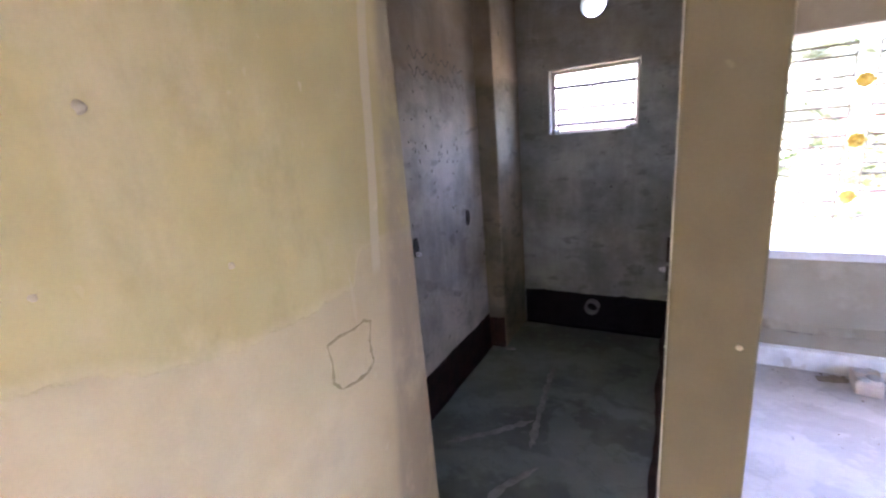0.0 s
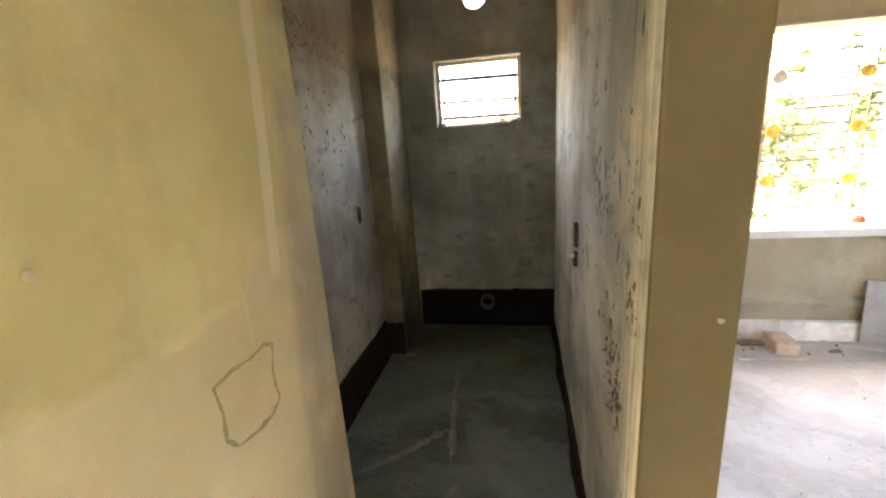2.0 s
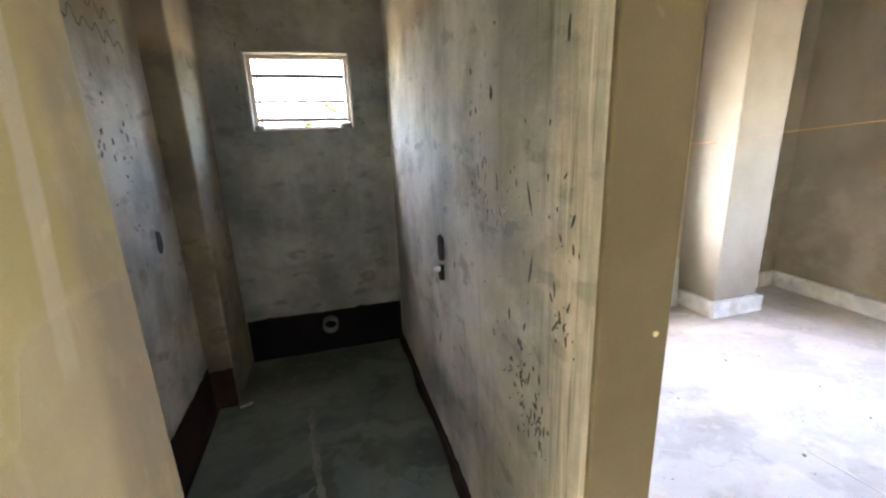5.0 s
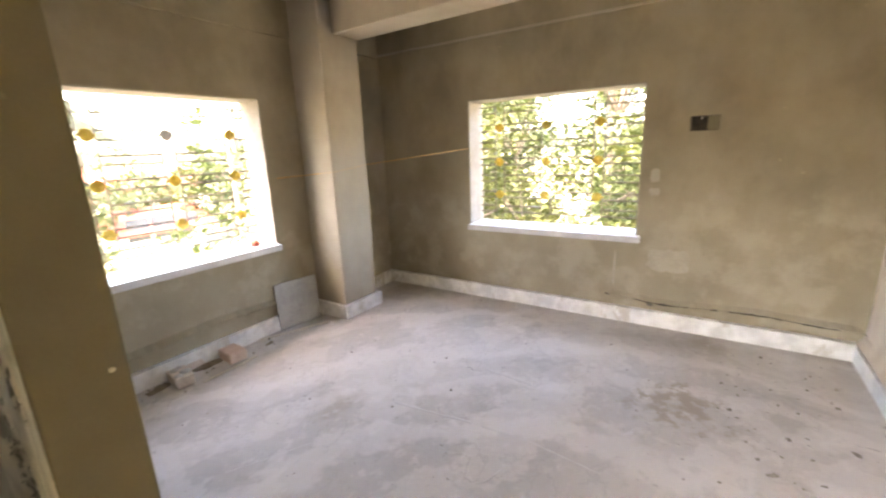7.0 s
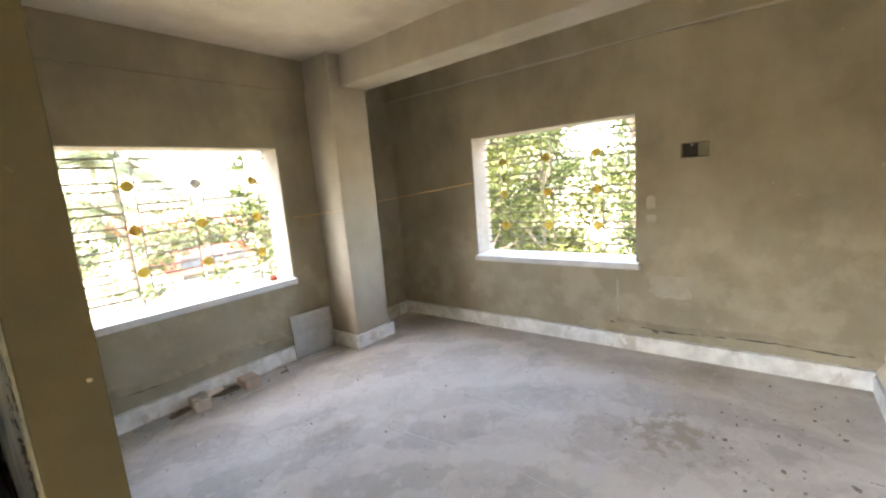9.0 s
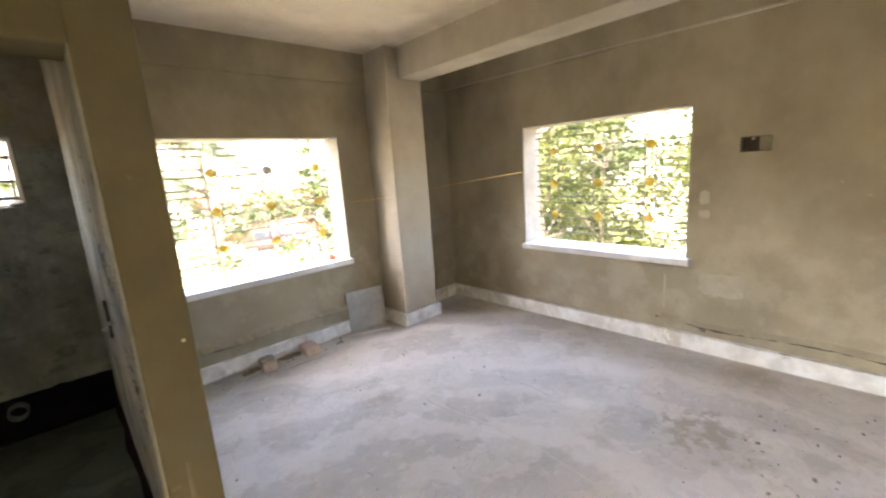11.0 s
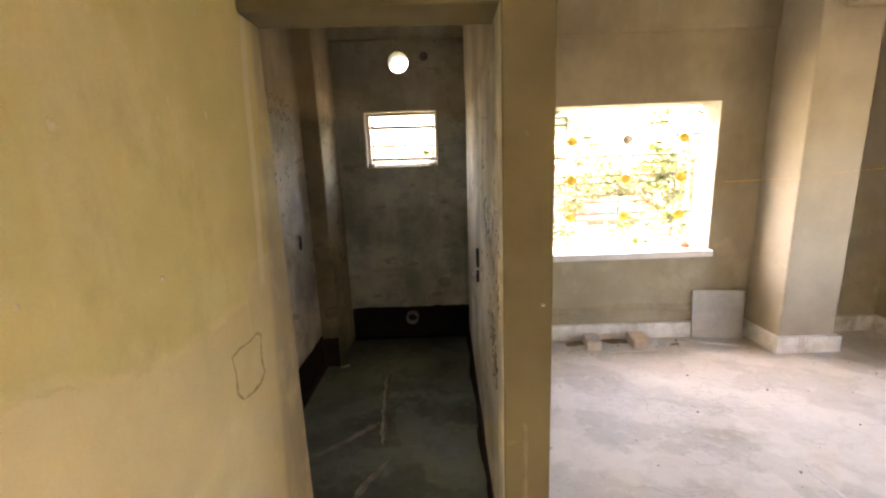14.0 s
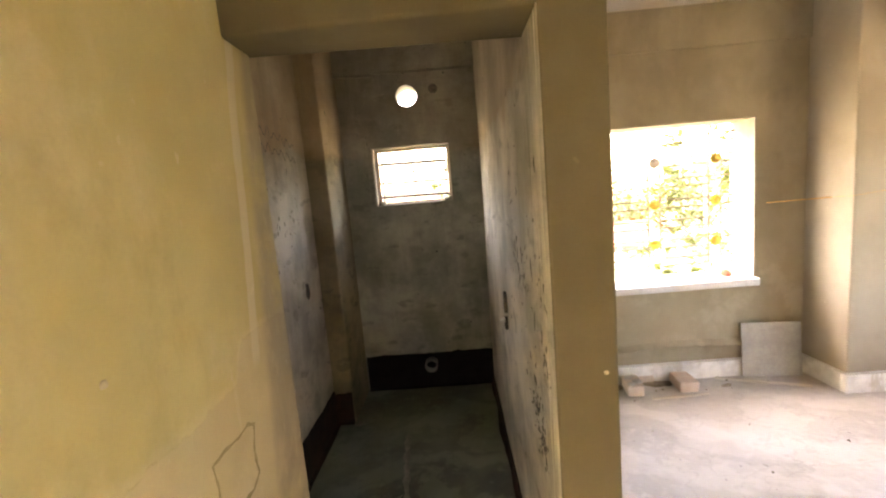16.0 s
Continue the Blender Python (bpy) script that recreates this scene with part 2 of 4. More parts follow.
    scuff = n.ramp(n.noise(17, 4, 0.6, (1, 0.6, 1), 6.0), 0.70, 0.73)
    c = n.mix(n.maths("MULTIPLY", scuff, 0.6), c, tuple(v * 0.4 for v in mid))
    grit = n.noise(150, 3, 0.7)
    c = n.mix(n.ramp(grit, 0.35, 0.8, 0.0, 0.12), c, tuple(v * 0.5 for v in mid))
    n.bump((n.noise(3, 4, 0.5), 0.006), (arc, 0.004), (tread, 0.003), (rim, 0.0012), (n.noise(30, 5, 0.65), 0.001), (grit, 0.0006))
    return n.done(c, n.ramp(cloud, 0, 1, 0.75, 0.55), spec=0.35)


def simple(name, a, b, scale=12.0, rough=0.7, metal=0.0, spec=0.4, relief=0.001, stretch=(1, 1, 1)):
    n = Nodes(name)
    f = n.ramp(n.noise(scale, 5, 0.6, stretch), 0.33, 0.68)
    g = n.noise(scale * 9, 3, 0.65)
    c = n.mix(n.ramp(g, 0.3, 0.8, 0.0, 0.3), n.mix(f, a, b), tuple(v * 0.6 for v in a))
    n.bump((f, relief), (g, relief * 0.4))
    return n.done(c, rough, metal, spec)


def make_leaf(name, a, b, glow):
    n = Nodes(name)
    info = n.t.nodes.new("ShaderNodeNewGeometry")
    c = n.mix(info.outputs["Random Per Island"], a, b)
    n.done(c, 0.5, spec=0.35)
    tr = n.t.nodes.new("ShaderNodeBsdfTranslucent")
    n.link(n.mix(0.5, c, glow), tr.inputs["Color"])
    mx = n.t.nodes.new("ShaderNodeMixShader")
    mx.inputs[0].default_value = 0.25
    n.link(n.b.outputs[0], mx.inputs[1])
    n.link(tr.outputs[0], mx.inputs[2])
    n.link(mx.outputs[0], n.t.nodes["Material Output"].inputs["Surface"])
    return n.m


def make_skirt():
    """Pale stone smeared with cement, with brown splashes and drips."""
    n = Nodes("skirting_stone")
    c = n.mix(n.ramp(n.noise(6, 5, 0.6), 0.35, 0.62), (0.60, 0.605, 0.60), (0.80, 0.81, 0.81))
    drip = n.ramp(n.noise(5, 5, 0.65, (1, 1, 0.5), 4.0), 0.56, 0.62)
    c = n.mix(n.maths("MULTIPLY", drip, 0.6), c, (0.47, 0.43, 0.36))
    lump = n.noise(32, 5, 0.7, offset=2.0)
    c = n.mix(n.ramp(lump, 0.60, 0.74, 0.0, 0.35), c, (0.40, 0.38, 0.34))
    n.bump((n.noise(14, 4, 0.6), 0.004), (lump, 0.002))
    return n.done(c, 0.72, spec=0.35)


WALL = plaster("cement_plaster", (0.320, 0.283, 0.204), (0.225, 0.198, 0.140), (0.41, 0.368, 0.285), pale_foot=0.55)
COLUMN = plaster("column_plaster", (0.42, 0.38, 0.31), (0.33, 0.295, 0.235), (0.47, 0.43, 0.36))
# brown plaster with the shade of its south faces put into the colour
PILLAR = plaster("shaded_brown_plaster", (0.160, 0.142, 0.086), (0.115, 0.102, 0.060), (0.195, 0.172, 0.110))
SOUTH = plaster("pale_plaster", (0.73, 0.645, 0.565), (0.63, 0.55, 0.47), (0.78, 0.71, 0.64), stripes=0.4)
CEIL = plaster("ceiling_plaster", (0.58, 0.53, 0.435), (0.44, 0.39, 0.305), (0.67, 0.63, 0.54))
OCHRE = make_left_plaster()
# one render in shaded and lit copies; warm tints offset blue sky light
BATH = make_bath_plaster("shaded_cement_render", 0.74, (0.93, 1.0, 0.99), brown=0.3)
BROWNRENDER = make_bath_plaster("shaded_brown_render", 0.46, (1.18, 1.02, 0.78))
WESTRENDER = make_bath_plaster("warmed_cement_render", 1.05, (1.08, 1.0, 0.95))
RENDER = make_bath_plaster("lit_cement_render", 1.36, (1.05, 1.0, 0.96), comb=True)
FLOOR = make_floor("screed", (0.520, 0.492, 0.466), (0.430, 0.403, 0.374), (0.315, 0.27, 0.205), (2.45, 0.22))
# greener than the room's screed, and darkened to paint the dim bathroom
BATHFLOOR = make_floor("shaded_screed", (0.160, 0.190, 0.158), (0.082, 0.100, 0.080), (0.105, 0.092, 0.056))
TAR = simple("bitumen_coat", (0.008, 0.007, 0.009), (0.014, 0.012, 0.015), 9, 0.85, spec=0.12)
OXIDE = simple("brown_primer", (0.045, 0.024, 0.02), (0.022, 0.017, 0.016), 9, 0.85, spec=0.12)
MARBLE = simple("white_marble", (0.56, 0.56, 0.575), (0.68, 0.68, 0.69), 5, 0.45)
WHITEWASH = simple("window_reveal", (0.26, 0.235, 0.205), (0.33, 0.30, 0.265), 7, 0.9)
SKIRT = make_skirt()
TILE = simple("grey_tile", (0.33, 0.335, 0.33), (0.42, 0.43, 0.42), 6, 0.6)
BRICK = simple("dusty_brick", (0.64, 0.49, 0.41), (0.72, 0.60, 0.52), 14, 0.9, relief=0.003)
GREYBRICK = simple("mortared_brick", (0.62, 0.52, 0.45), (0.72, 0.63, 0.56), 14, 0.9, relief=0.003)
WOOD = simple("pale_batten", (0.55, 0.50, 0.42), (0.66, 0.61, 0.53), 20, 0.75, stretch=(0.2, 1, 1))
ROPE = simple("orange_string", (0.66, 0.36, 0.12), (0.76, 0.48, 0.20), 60, 0.9)
IRON = simple("primed_iron", (0.10, 0.085, 0.062), (0.16, 0.138, 0.10), 30, 0.5, 0.2)
GOLD = simple("yellow_enamel", (0.62, 0.42, 0.05), (0.70, 0.50, 0.08), 30, 0.4)
PVC = simple("grey_pvc", (0.11, 0.112, 0.115), (0.16, 0.16, 0.165), 20, 0.4)
BAR = simple("grey_painted_bar", (0.15, 0.14, 0.135), (0.23, 0.215, 0.21), 30, 0.5)
ZINC = simple("bare_cast_metal", (0.40, 0.38, 0.36), (0.50, 0.48, 0.45), 30, 0.5)
SLURRY = simple("dried_slurry", (0.53, 0.51, 0.49), (0.60, 0.58, 0.56), 14, 0.85)
BRASS = simple("pipe_plug", (0.70, 0.70, 0.68), (0.60, 0.60, 0.58), 30, 0.4)
PIT = simple("dark_pit_mark", (0.10, 0.098, 0.09), (0.20, 0.195, 0.18), 60, 0.95)
SOIL = simple("dark_soil", (0.23, 0.19, 0.145), (0.33, 0.28, 0.22), 40, 0.95, relief=0.003)
# near-black paint for the shade in gaps and recesses
RECESS_SHADE = simple("recess_shade", (0.035, 0.032, 0.028), (0.065, 0.058, 0.048), 20, 0.95)
MARK = simple("scratched_plaster", (0.37, 0.32, 0.18), (0.52, 0.46, 0.29), 30, 0.95)
SMEAR = simple("thin_slurry", (0.175, 0.154, 0.10), (0.215, 0.19, 0.128), 14, 0.9)
FILLER = simple("skim_filler", (0.37, 0.335, 0.265), (0.43, 0.39, 0.315), 9, 0.9)
SPLASH = simple("dried_splash", (0.58, 0.52, 0.38), (0.66, 0.60, 0.47), 40, 0.9)
DRIED = simple("dried_cement", (0.17, 0.175, 0.152), (0.255, 0.26, 0.23), 14, 0.9)
CLAY = simple("red_clay", (0.50, 0.10, 0.06), (0.60, 0.18, 0.10), 20, 0.8)
LEAF = make_leaf("leaf", (0.036, 0.053, 0.015), (0.062, 0.086, 0.025), (0.075, 0.10, 0.025))
LEAF2 = make_leaf("yellow_leaf", (0.050, 0.068, 0.029), (0.088, 0.114, 0.052), (0.095, 0.12, 0.05))
LEAF3 = make_leaf("olive_leaf", (0.036, 0.050, 0.012), (0.078, 0.090, 0.021), (0.095, 0.108, 0.026))
PALM = make_leaf("palm_leaf", (0.03, 0.042, 0.015), (0.05, 0.062, 0.022), (0.06, 0.07, 0.02))
BARK = simple("bark", (0.16, 0.13, 0.10), (0.24, 0.20, 0.16), 8, 0.95, relief=0.01, stretch=(1, 1, 0.2))
GRASS = simple("dusty_earth", (0.16, 0.155, 0.09), (0.32, 0.285, 0.20), 0.5, 1.0, spec=0.1)
HOUSEWALL = simple("lime_wash", (0.62, 0.58, 0.52), (0.70, 0.67, 0.62), 2, 0.9)
ROOF = simple("red_sheet_roof", (0.42, 0.09, 0.06), (0.50, 0.14, 0.09), 3, 0.6)
PANE = simple("dark_window", (0.05, 0.06, 0.07), (0.08, 0.09, 0.10), 3, 0.2)


# ---- mesh helpers ----
def mesh_ob(name, bm, material, bevel=0.0, smooth=False):
    me = bpy.data.meshes.new(name)
    bm.normal_update()
    bm.to_mesh(me)
    bm.free()
    me.materials.append(material)
    if smooth:
        for p in me.polygons:
            p.use_smooth = True
    ob = new(name, me)
    if bevel:
        md = ob.modifiers.new("worn_edges", "BEVEL")
        md.width, md.segments, md.limit_method, md.angle_limit = bevel, 3, "ANGLE", radians(40)
    return ob


def part(name, bm, material, parent, label="", bevel=0.0, smooth=False):
    ob = mesh_ob(name, bm, material, bevel, smooth)
    ob.parent = parent
    if label:
        tagged(ob, label)
    return ob


def box(bm, x0, x1, y0, y1, z0, z1, m=None):
    v = [bm.verts.new((x, y, z)) for z in (z0, z1) for x, y in ((x0, y0), (x1, y0), (x1, y1), (x0, y1))]
    for f in ((3, 2, 1, 0), (4, 5, 6, 7), (0, 1, 5, 4), (1, 2, 6, 5), (2, 3, 7, 6), (3, 0, 4, 7)):
        bm.faces.new([v[i] for i in f])
    if m is not None:
        bmesh.ops.transform(bm, matrix=m, verts=v)
    return v


def boxed(*a, m=None):
    bm = bmesh.new()
    box(bm, *a, m=m)
    return bm


def rod(bm, a, b, r0, r1=None, n=8, caps=True):
    """A tapered round bar from a to b."""
    a, b = Vector(a), Vector(b)
    r1 = r0 if r1 is None else r1
    q = (b - a).to_track_quat("Z", "Y").to_matrix()
    rings = []
    for p, r in ((a, r0), (b, r1)):
        rings.append([bm.verts.new(p + q @ Vector((r * math.cos(2 * math.pi * i / n), r * math.sin(2 * math.pi * i / n), 0))) for i in range(n)])
    for i in range(n):
        bm.faces.new((rings[0][i], rings[0][(i + 1) % n], rings[1][(i + 1) % n], rings[1][i]))
    if caps:
        bm.faces.new(rings[0][::-1])
        bm.faces.new(rings[1])


def panel(axis, plane, back, u0, u1, z0, z1, holes=(), rounds=()):
    """A wall across axis ('x' or 'y') from plane to back, with square holes (u0, u1, z0, z1) and round ones (u, z, r)."""
    bm = bmesh.new()
    cut = list(holes) + [(u - 1.4 * r, u + 1.4 * r, z - 1.4 * r, z + 1.4 * r) for u, z, r in rounds]
    us = sorted({u0, u1, *(v for h in cut for v in h[:2])})
    zs = sorted({z0, z1, *(v for h in cut for v in h[2:])})
    seen = {}

    def vert(u, z, d):
        key = (round(u, 5), round(z, 5), d)
        if key not in seen:
            w = plane if d == 0 else back
            seen[key] = bm.verts.new((u, w, z) if axis == "y" else (w, u, z))
        return seen[key]

    def inside(i, j):
        if not (0 <= i < len(us) - 1 and 0 <= j < len(zs) - 1):
            return None
        u, z = (us[i] + us[i + 1]) / 2, (zs[j] + zs[j + 1]) / 2
        for k, h in enumerate(cut):
            if h[0] < u < h[1] and h[2] < z < h[3]:
                return None if k < len(holes) else "round"
        return "full"

    for i in range(len(us) - 1):
        for j in range(len(zs) - 1):
            if inside(i, j) != "full":
                continue
            c = [(us[i], zs[j]), (us[i + 1], zs[j]), (us[i + 1], zs[j + 1]), (us[i], zs[j + 1])]
            bm.faces.new([vert(u, z, 0) for u, z in c])
            bm.faces.new([vert(u, z, 1) for u, z in c[::-1]])
            for (di, dj), (p, q) in zip(((0, -1), (1, 0), (0, 1), (-1, 0)), ((0, 1), (1, 2), (2, 3), (3, 0))):
                if inside(i + di, j + dj) is None:
                    bm.faces.new((vert(*c[q], 0), vert(*c[p], 0), vert(*c[p], 1), vert(*c[q], 1)))
    for u, z, r in rounds:
        n, s = 32, 1.4 * r
        for k in range(n):
            a, b = (2 * math.pi * (k + 0.5) / n, 2 * math.pi * (k + 1.5) / n)

            def edge(t):
                m = max(abs(math.cos(t)), abs(math.sin(t)))
                return u + s * math.cos(t) / m, z + s * math.sin(t) / m

            ins = [(u + r * math.cos(t), z + r * math.sin(t)) for t in (a, b)]
            out = [edge(a), edge(b)]
            mid = 2 * math.pi * (k + 1) / n
            if (k + 1) % 8 == 4:
                out.insert(1, edge(mid))
            loop = ins + out[::-1]
            bm.faces.new([vert(*p, 0) for p in loop][::-1])
            bm.faces.new([vert(*p, 1) for p in loop])
            bm.faces.new((vert(*ins[0], 0), vert(*ins[1], 0), vert(*ins[1], 1), vert(*ins[0], 1)))
    bmesh.ops.recalc_face_normals(bm, faces=bm.faces)
    return bm


def structure(ob, label, category="wall"):
    return tagged(ob, label, category, kind="structure")


# ---- plan (metres) ----
X_LEFT, X_EAST, Y_NORTH, Y_SOUTH = -0.785, 3.70, 3.49, -0.80
X_BATH, Y_BATH, X_PART0, X_PART1, Y_DOOR = -1.21, 3.66, 0.026, 0.193, 1.266
Z_CEIL, Z_BAND, Z_GROUND = 2.87, 2.575, -3.3
W1 = (0.52, 2.141, 0.745, 2.04)
W2 = (0.722, 2.347, 0.735, 2.03)
WB = (-0.832, -0.192, 1.605, 2.075)

# ---- shell ----
fl = bmesh.new()
box(fl, X_LEFT - 0.1, X_EAST + 0.1, Y_SOUTH - 0.1, 1.50, -0.15, 0)
box(fl, X_PART0 + 0.05, X_EAST + 0.1, 1.50, Y_NORTH + 0.1, -0.15, 0)
structure(mesh_ob("floor", fl, FLOOR), "dusty grey cement screed floor with pale streaks", "floor")
structure(mesh_ob("bathroom_floor", boxed(X_BATH - 0.05, X_PART0 + 0.05, 1.50, Y_BATH + 0.1, -0.15, -0.001), BATHFLOOR), "grey-green cement floor of the small bathroom, shade put into its colour", "floor")
structure(mesh_ob("ceiling", boxed(X_BATH - 0.2, X_EAST + 0.28, Y_SOUTH - 0.2, Y_BATH + 0.2, Z_CEIL, Z_CEIL + 0.14), CEIL), "unpainted cement ceiling with trowel marks", "ceiling")
structure(mesh_ob("wall_north", panel("y", Y_NORTH, Y_NORTH + 0.29, X_PART0 + 0.08, X_EAST + 0.28, Z_GROUND, Z_CEIL + 0.01, [W1]), WALL, 0.006), "beige cement-plastered wall with a large window opening")
structure(mesh_ob("wall_east", panel("x", X_EAST, X_EAST + 0.28, Y_SOUTH - 0.2, Y_NORTH + 0.05, Z_GROUND, Z_CEIL + 0.01, [W2, (0.208, 0.394, 1.637, 1.747)]), WALL, 0.006), "beige cement-plastered wall with a window opening and a junction box recess")
structure(mesh_ob("wall_south", boxed(X_BATH - 0.2, X_EAST + 0.05, Y_SOUTH - 0.2, Y_SOUTH, Z_GROUND, Z_CEIL + 0.01), SOUTH), "pale beige plastered wall without openings")
# the opening is out of view, added to let in daylight from the west
structure(mesh_ob("wall_west", panel("x", X_LEFT, X_BATH - 0.2, Y_SOUTH - 0.05, 1.512, Z_GROUND, Z_CEIL + 0.01, [(-0.74, -0.10, 0.0, 2.1)]), OCHRE, 0.022), "yellowish plastered wall patched with a paler coat, with an unseen opening added for light")
# unseen slab added to bounce daylight through the opening
structure(mesh_ob("bounce_slab", boxed(-2.7, X_LEFT - 0.1, -1.0, 0.4, -0.15, -0.003), FLOOR), "cement slab added outside the unseen opening to bounce light", "floor")
# unseen wall added to cut sky light towards the column corner
structure(mesh_ob("sky_blocker_wall", boxed(-2.7, X_BATH - 0.2, -1.0, -0.86, -0.1, Z_CEIL), SOUTH), "plain plastered wall added out of view to block sky light")
# unseen roof added to keep direct sun out of the opening
structure(mesh_ob("sun_blocker_roof", boxed(-2.7, X_BATH - 0.2, -1.0, 0.4, Z_CEIL, Z_CEIL + 0.14), CEIL), "concrete slab added out of view to keep the sun out", "ceiling")
structure(mesh_ob("bathroom_wall_west", boxed(X_BATH - 0.2, X_BATH, 1.50, Y_BATH + 0.05, Z_GROUND, Z_CEIL + 0.01), WESTRENDER), "raw grey cement bathroom wall with window light put into its colour")
structure(mesh_ob("bathroom_wall_north", panel("y", Y_BATH, Y_BATH + 0.2, X_BATH - 0.2, X_PART0 + 0.09, Z_GROUND, Z_CEIL + 0.01, [WB], [(-0.508, 2.463, 0.082)]), BATH, 0.006), "raw cement bathroom wall in shaded colour with a small barred window and a round vent hole")
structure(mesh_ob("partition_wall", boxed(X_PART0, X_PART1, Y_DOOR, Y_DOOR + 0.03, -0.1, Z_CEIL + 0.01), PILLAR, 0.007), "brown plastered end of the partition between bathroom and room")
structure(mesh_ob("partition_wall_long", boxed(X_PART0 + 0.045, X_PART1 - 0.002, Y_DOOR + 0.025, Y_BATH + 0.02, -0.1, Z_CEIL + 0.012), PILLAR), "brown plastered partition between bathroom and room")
pr = bmesh.new()
box(pr, X_PART0 - 0.003, X_PART0 + 0.05, Y_DOOR + 0.010, Y_BATH + 0.02, -0.1, Z_CEIL)
bmesh.ops.subdivide_edges(pr, edges=pr.edges, cuts=12, use_grid_fill=True)
for p in pr.verts:
    if p.co.x < X_PART0 + 0.001:
        a, b = (p.co.y - Y_DOOR) / (Y_BATH - Y_DOOR), p.co.z / Z_CEIL
        p.co.x += 0.024 * a * (1 - 0.6 * abs(b - 0.75)) + 0.004 * noise.noise(p.co * 2.3) * min(1, a * 5)
structure(mesh_ob("partition_wall_render", pr, RENDER, smooth=True), "raw grey chipped render in lit colour on the bathroom side of the partition")

# door head, a little askew to the walls
lt = bmesh.new()
v = box(lt, X_LEFT - 0.02, X_PART0 + 0.03, Y_DOOR + 0.004, 1.50, 2.09, Z_CEIL + 0.01)
for p in v:
    if p.co.x < -0.5:
        p.co.y += 0.075 if p.co.y < 1.4 else 0.02
        p.co.z += 0.022 if p.co.z < 2.5 else 0.0
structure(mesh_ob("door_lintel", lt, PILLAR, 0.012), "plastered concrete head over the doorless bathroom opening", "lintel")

# column, beams and the proud bands under the ceiling
structure(mesh_ob("column", boxed(2.525, 2.975, 3.10, Y_NORTH + 0.02, -0.1, Z_CEIL + 0.01), COLUMN, 0.012), "square plastered concrete column beside the window", "column")
cb = bmesh.new()
for p in box(cb, 2.665, 2.98, Y_SOUTH - 0.05, 3.09, Z_BAND, Z_CEIL + 0.01):
    p.co.x -= 0.10 if p.co.y < 0 else 0.0
structure(mesh_ob("ceiling_beam", cb, COLUMN, 0.008), "plastered concrete beam across the ceiling", "beam")
structure(mesh_ob("band_north", boxed(X_PART1 - 0.05, X_EAST + 0.05, Y_NORTH - 0.022, Y_NORTH + 0.05, Z_BAND - 0.005, Z_CEIL + 0.01), WALL, 0.006), "plaster band of the edge beam above the window", "beam")
structure(mesh_ob("band_east", boxed(X_EAST - 0.035, X_EAST + 0.05, Y_SOUTH - 0.05, Y_NORTH + 0.05, 2.60, Z_CEIL + 0.01), WALL, 0.006), "plaster band of the edge beam above the window", "beam")
# paler strip paints the floor light on the band's underside
structure(mesh_ob("lit_edge_band_east", boxed(X_EAST - 0.039, X_EAST - 0.001, Y_SOUTH + 0.001, Y_NORTH - 0.023, 2.588, 2.602), COLUMN, 0.003), "pale strip painting the lit underside of the plaster band", "trim")
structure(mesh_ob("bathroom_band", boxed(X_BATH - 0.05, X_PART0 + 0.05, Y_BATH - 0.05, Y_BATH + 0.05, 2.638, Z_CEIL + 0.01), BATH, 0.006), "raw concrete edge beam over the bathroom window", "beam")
structure(mesh_ob("bathroom_column", boxed(X_BATH - 0.05, -1.07, 3.14, Y_BATH + 0.05, -0.1, Z_CEIL + 0.01), BROWNRENDER, 0.012), "raw brownish cement column in shaded colour in the bathroom corner", "column")

# waterproof coat at the foot of the bathroom walls
def coat_band(name, axis, plane, out, u0, u1, top, creep, material, label, seed):
    """A brushed-on coat at a wall's foot with an uneven upper edge, running out over the floor."""
    bm = bmesh.new()
    n = max(8, int((u1 - u0) / 0.03))
    rows = []
    for i in range(n + 1):
        u = u0 + (u1 - u0) * i / n
        zt = top * (1 + 0.05 * noise.noise(Vector((u * 3.0, seed, 0)))) + 0.014 * noise.noise(Vector((u * 17, seed, 2)))
        f = creep * max(0.1, 0.6 + 0.9 * noise.noise(Vector((u * 2.6, seed, 5))) + 0.15 * noise.noise(Vector((u * 13, seed, 7))))
        ring = ((-0.05, zt), (0.006, zt - 0.004), (0.010, zt - 0.02), (0.010, 0.014), (0.010 + f, 0.003), (0.016 + f, -0.004))
        rows.append([bm.verts.new((u, plane + out * w, h) if axis == "y" else (plane + out * w, u, h)) for w, h in ring])
    for p, q in zip(rows, rows[1:]):
        for k in range(5):
            bm.faces.new((p[k], p[k + 1], q[k + 1], q[k]))
    bmesh.ops.recalc_face_normals(bm, faces=bm.faces)
    structure(mesh_ob(name, bm, material), label, "trim")


coat_band("waterproof_band_north", "y", Y_BATH, -1, -1.06, X_PART0 + 0.02, 0.31, 0.03, TAR, "black bitumen coat at the foot of the wall", 1)
coat_band("waterproof_band_west", "x", X_BATH, 1, 1.52, 3.13, 0.27, 0.03, OXIDE, "dark brown waterproof coat at the foot of the wall", 2)
coat_band("dark_band_east", "x", X_PART0 + 0.004, -1, 1.42, Y_BATH - 0.005, 0.05, 0.03, OXIDE, "dark brown band at the foot of the partition", 3)
coat_band("waterproof_band_column", "y", 3.14, -1, X_BATH, -1.075, 0.24, 0.02, OXIDE, "dark brown waterproof coat at the foot of the column", 4)


def skirting(name, x0, x1, y0, y1, h=0.135):
    structure(mesh_ob(name, boxed(x0, x1, y0, y1, -0.05, h), SKIRT, 0.004), "pale stone skirting smeared with cement", "skirting")


S = 0.045
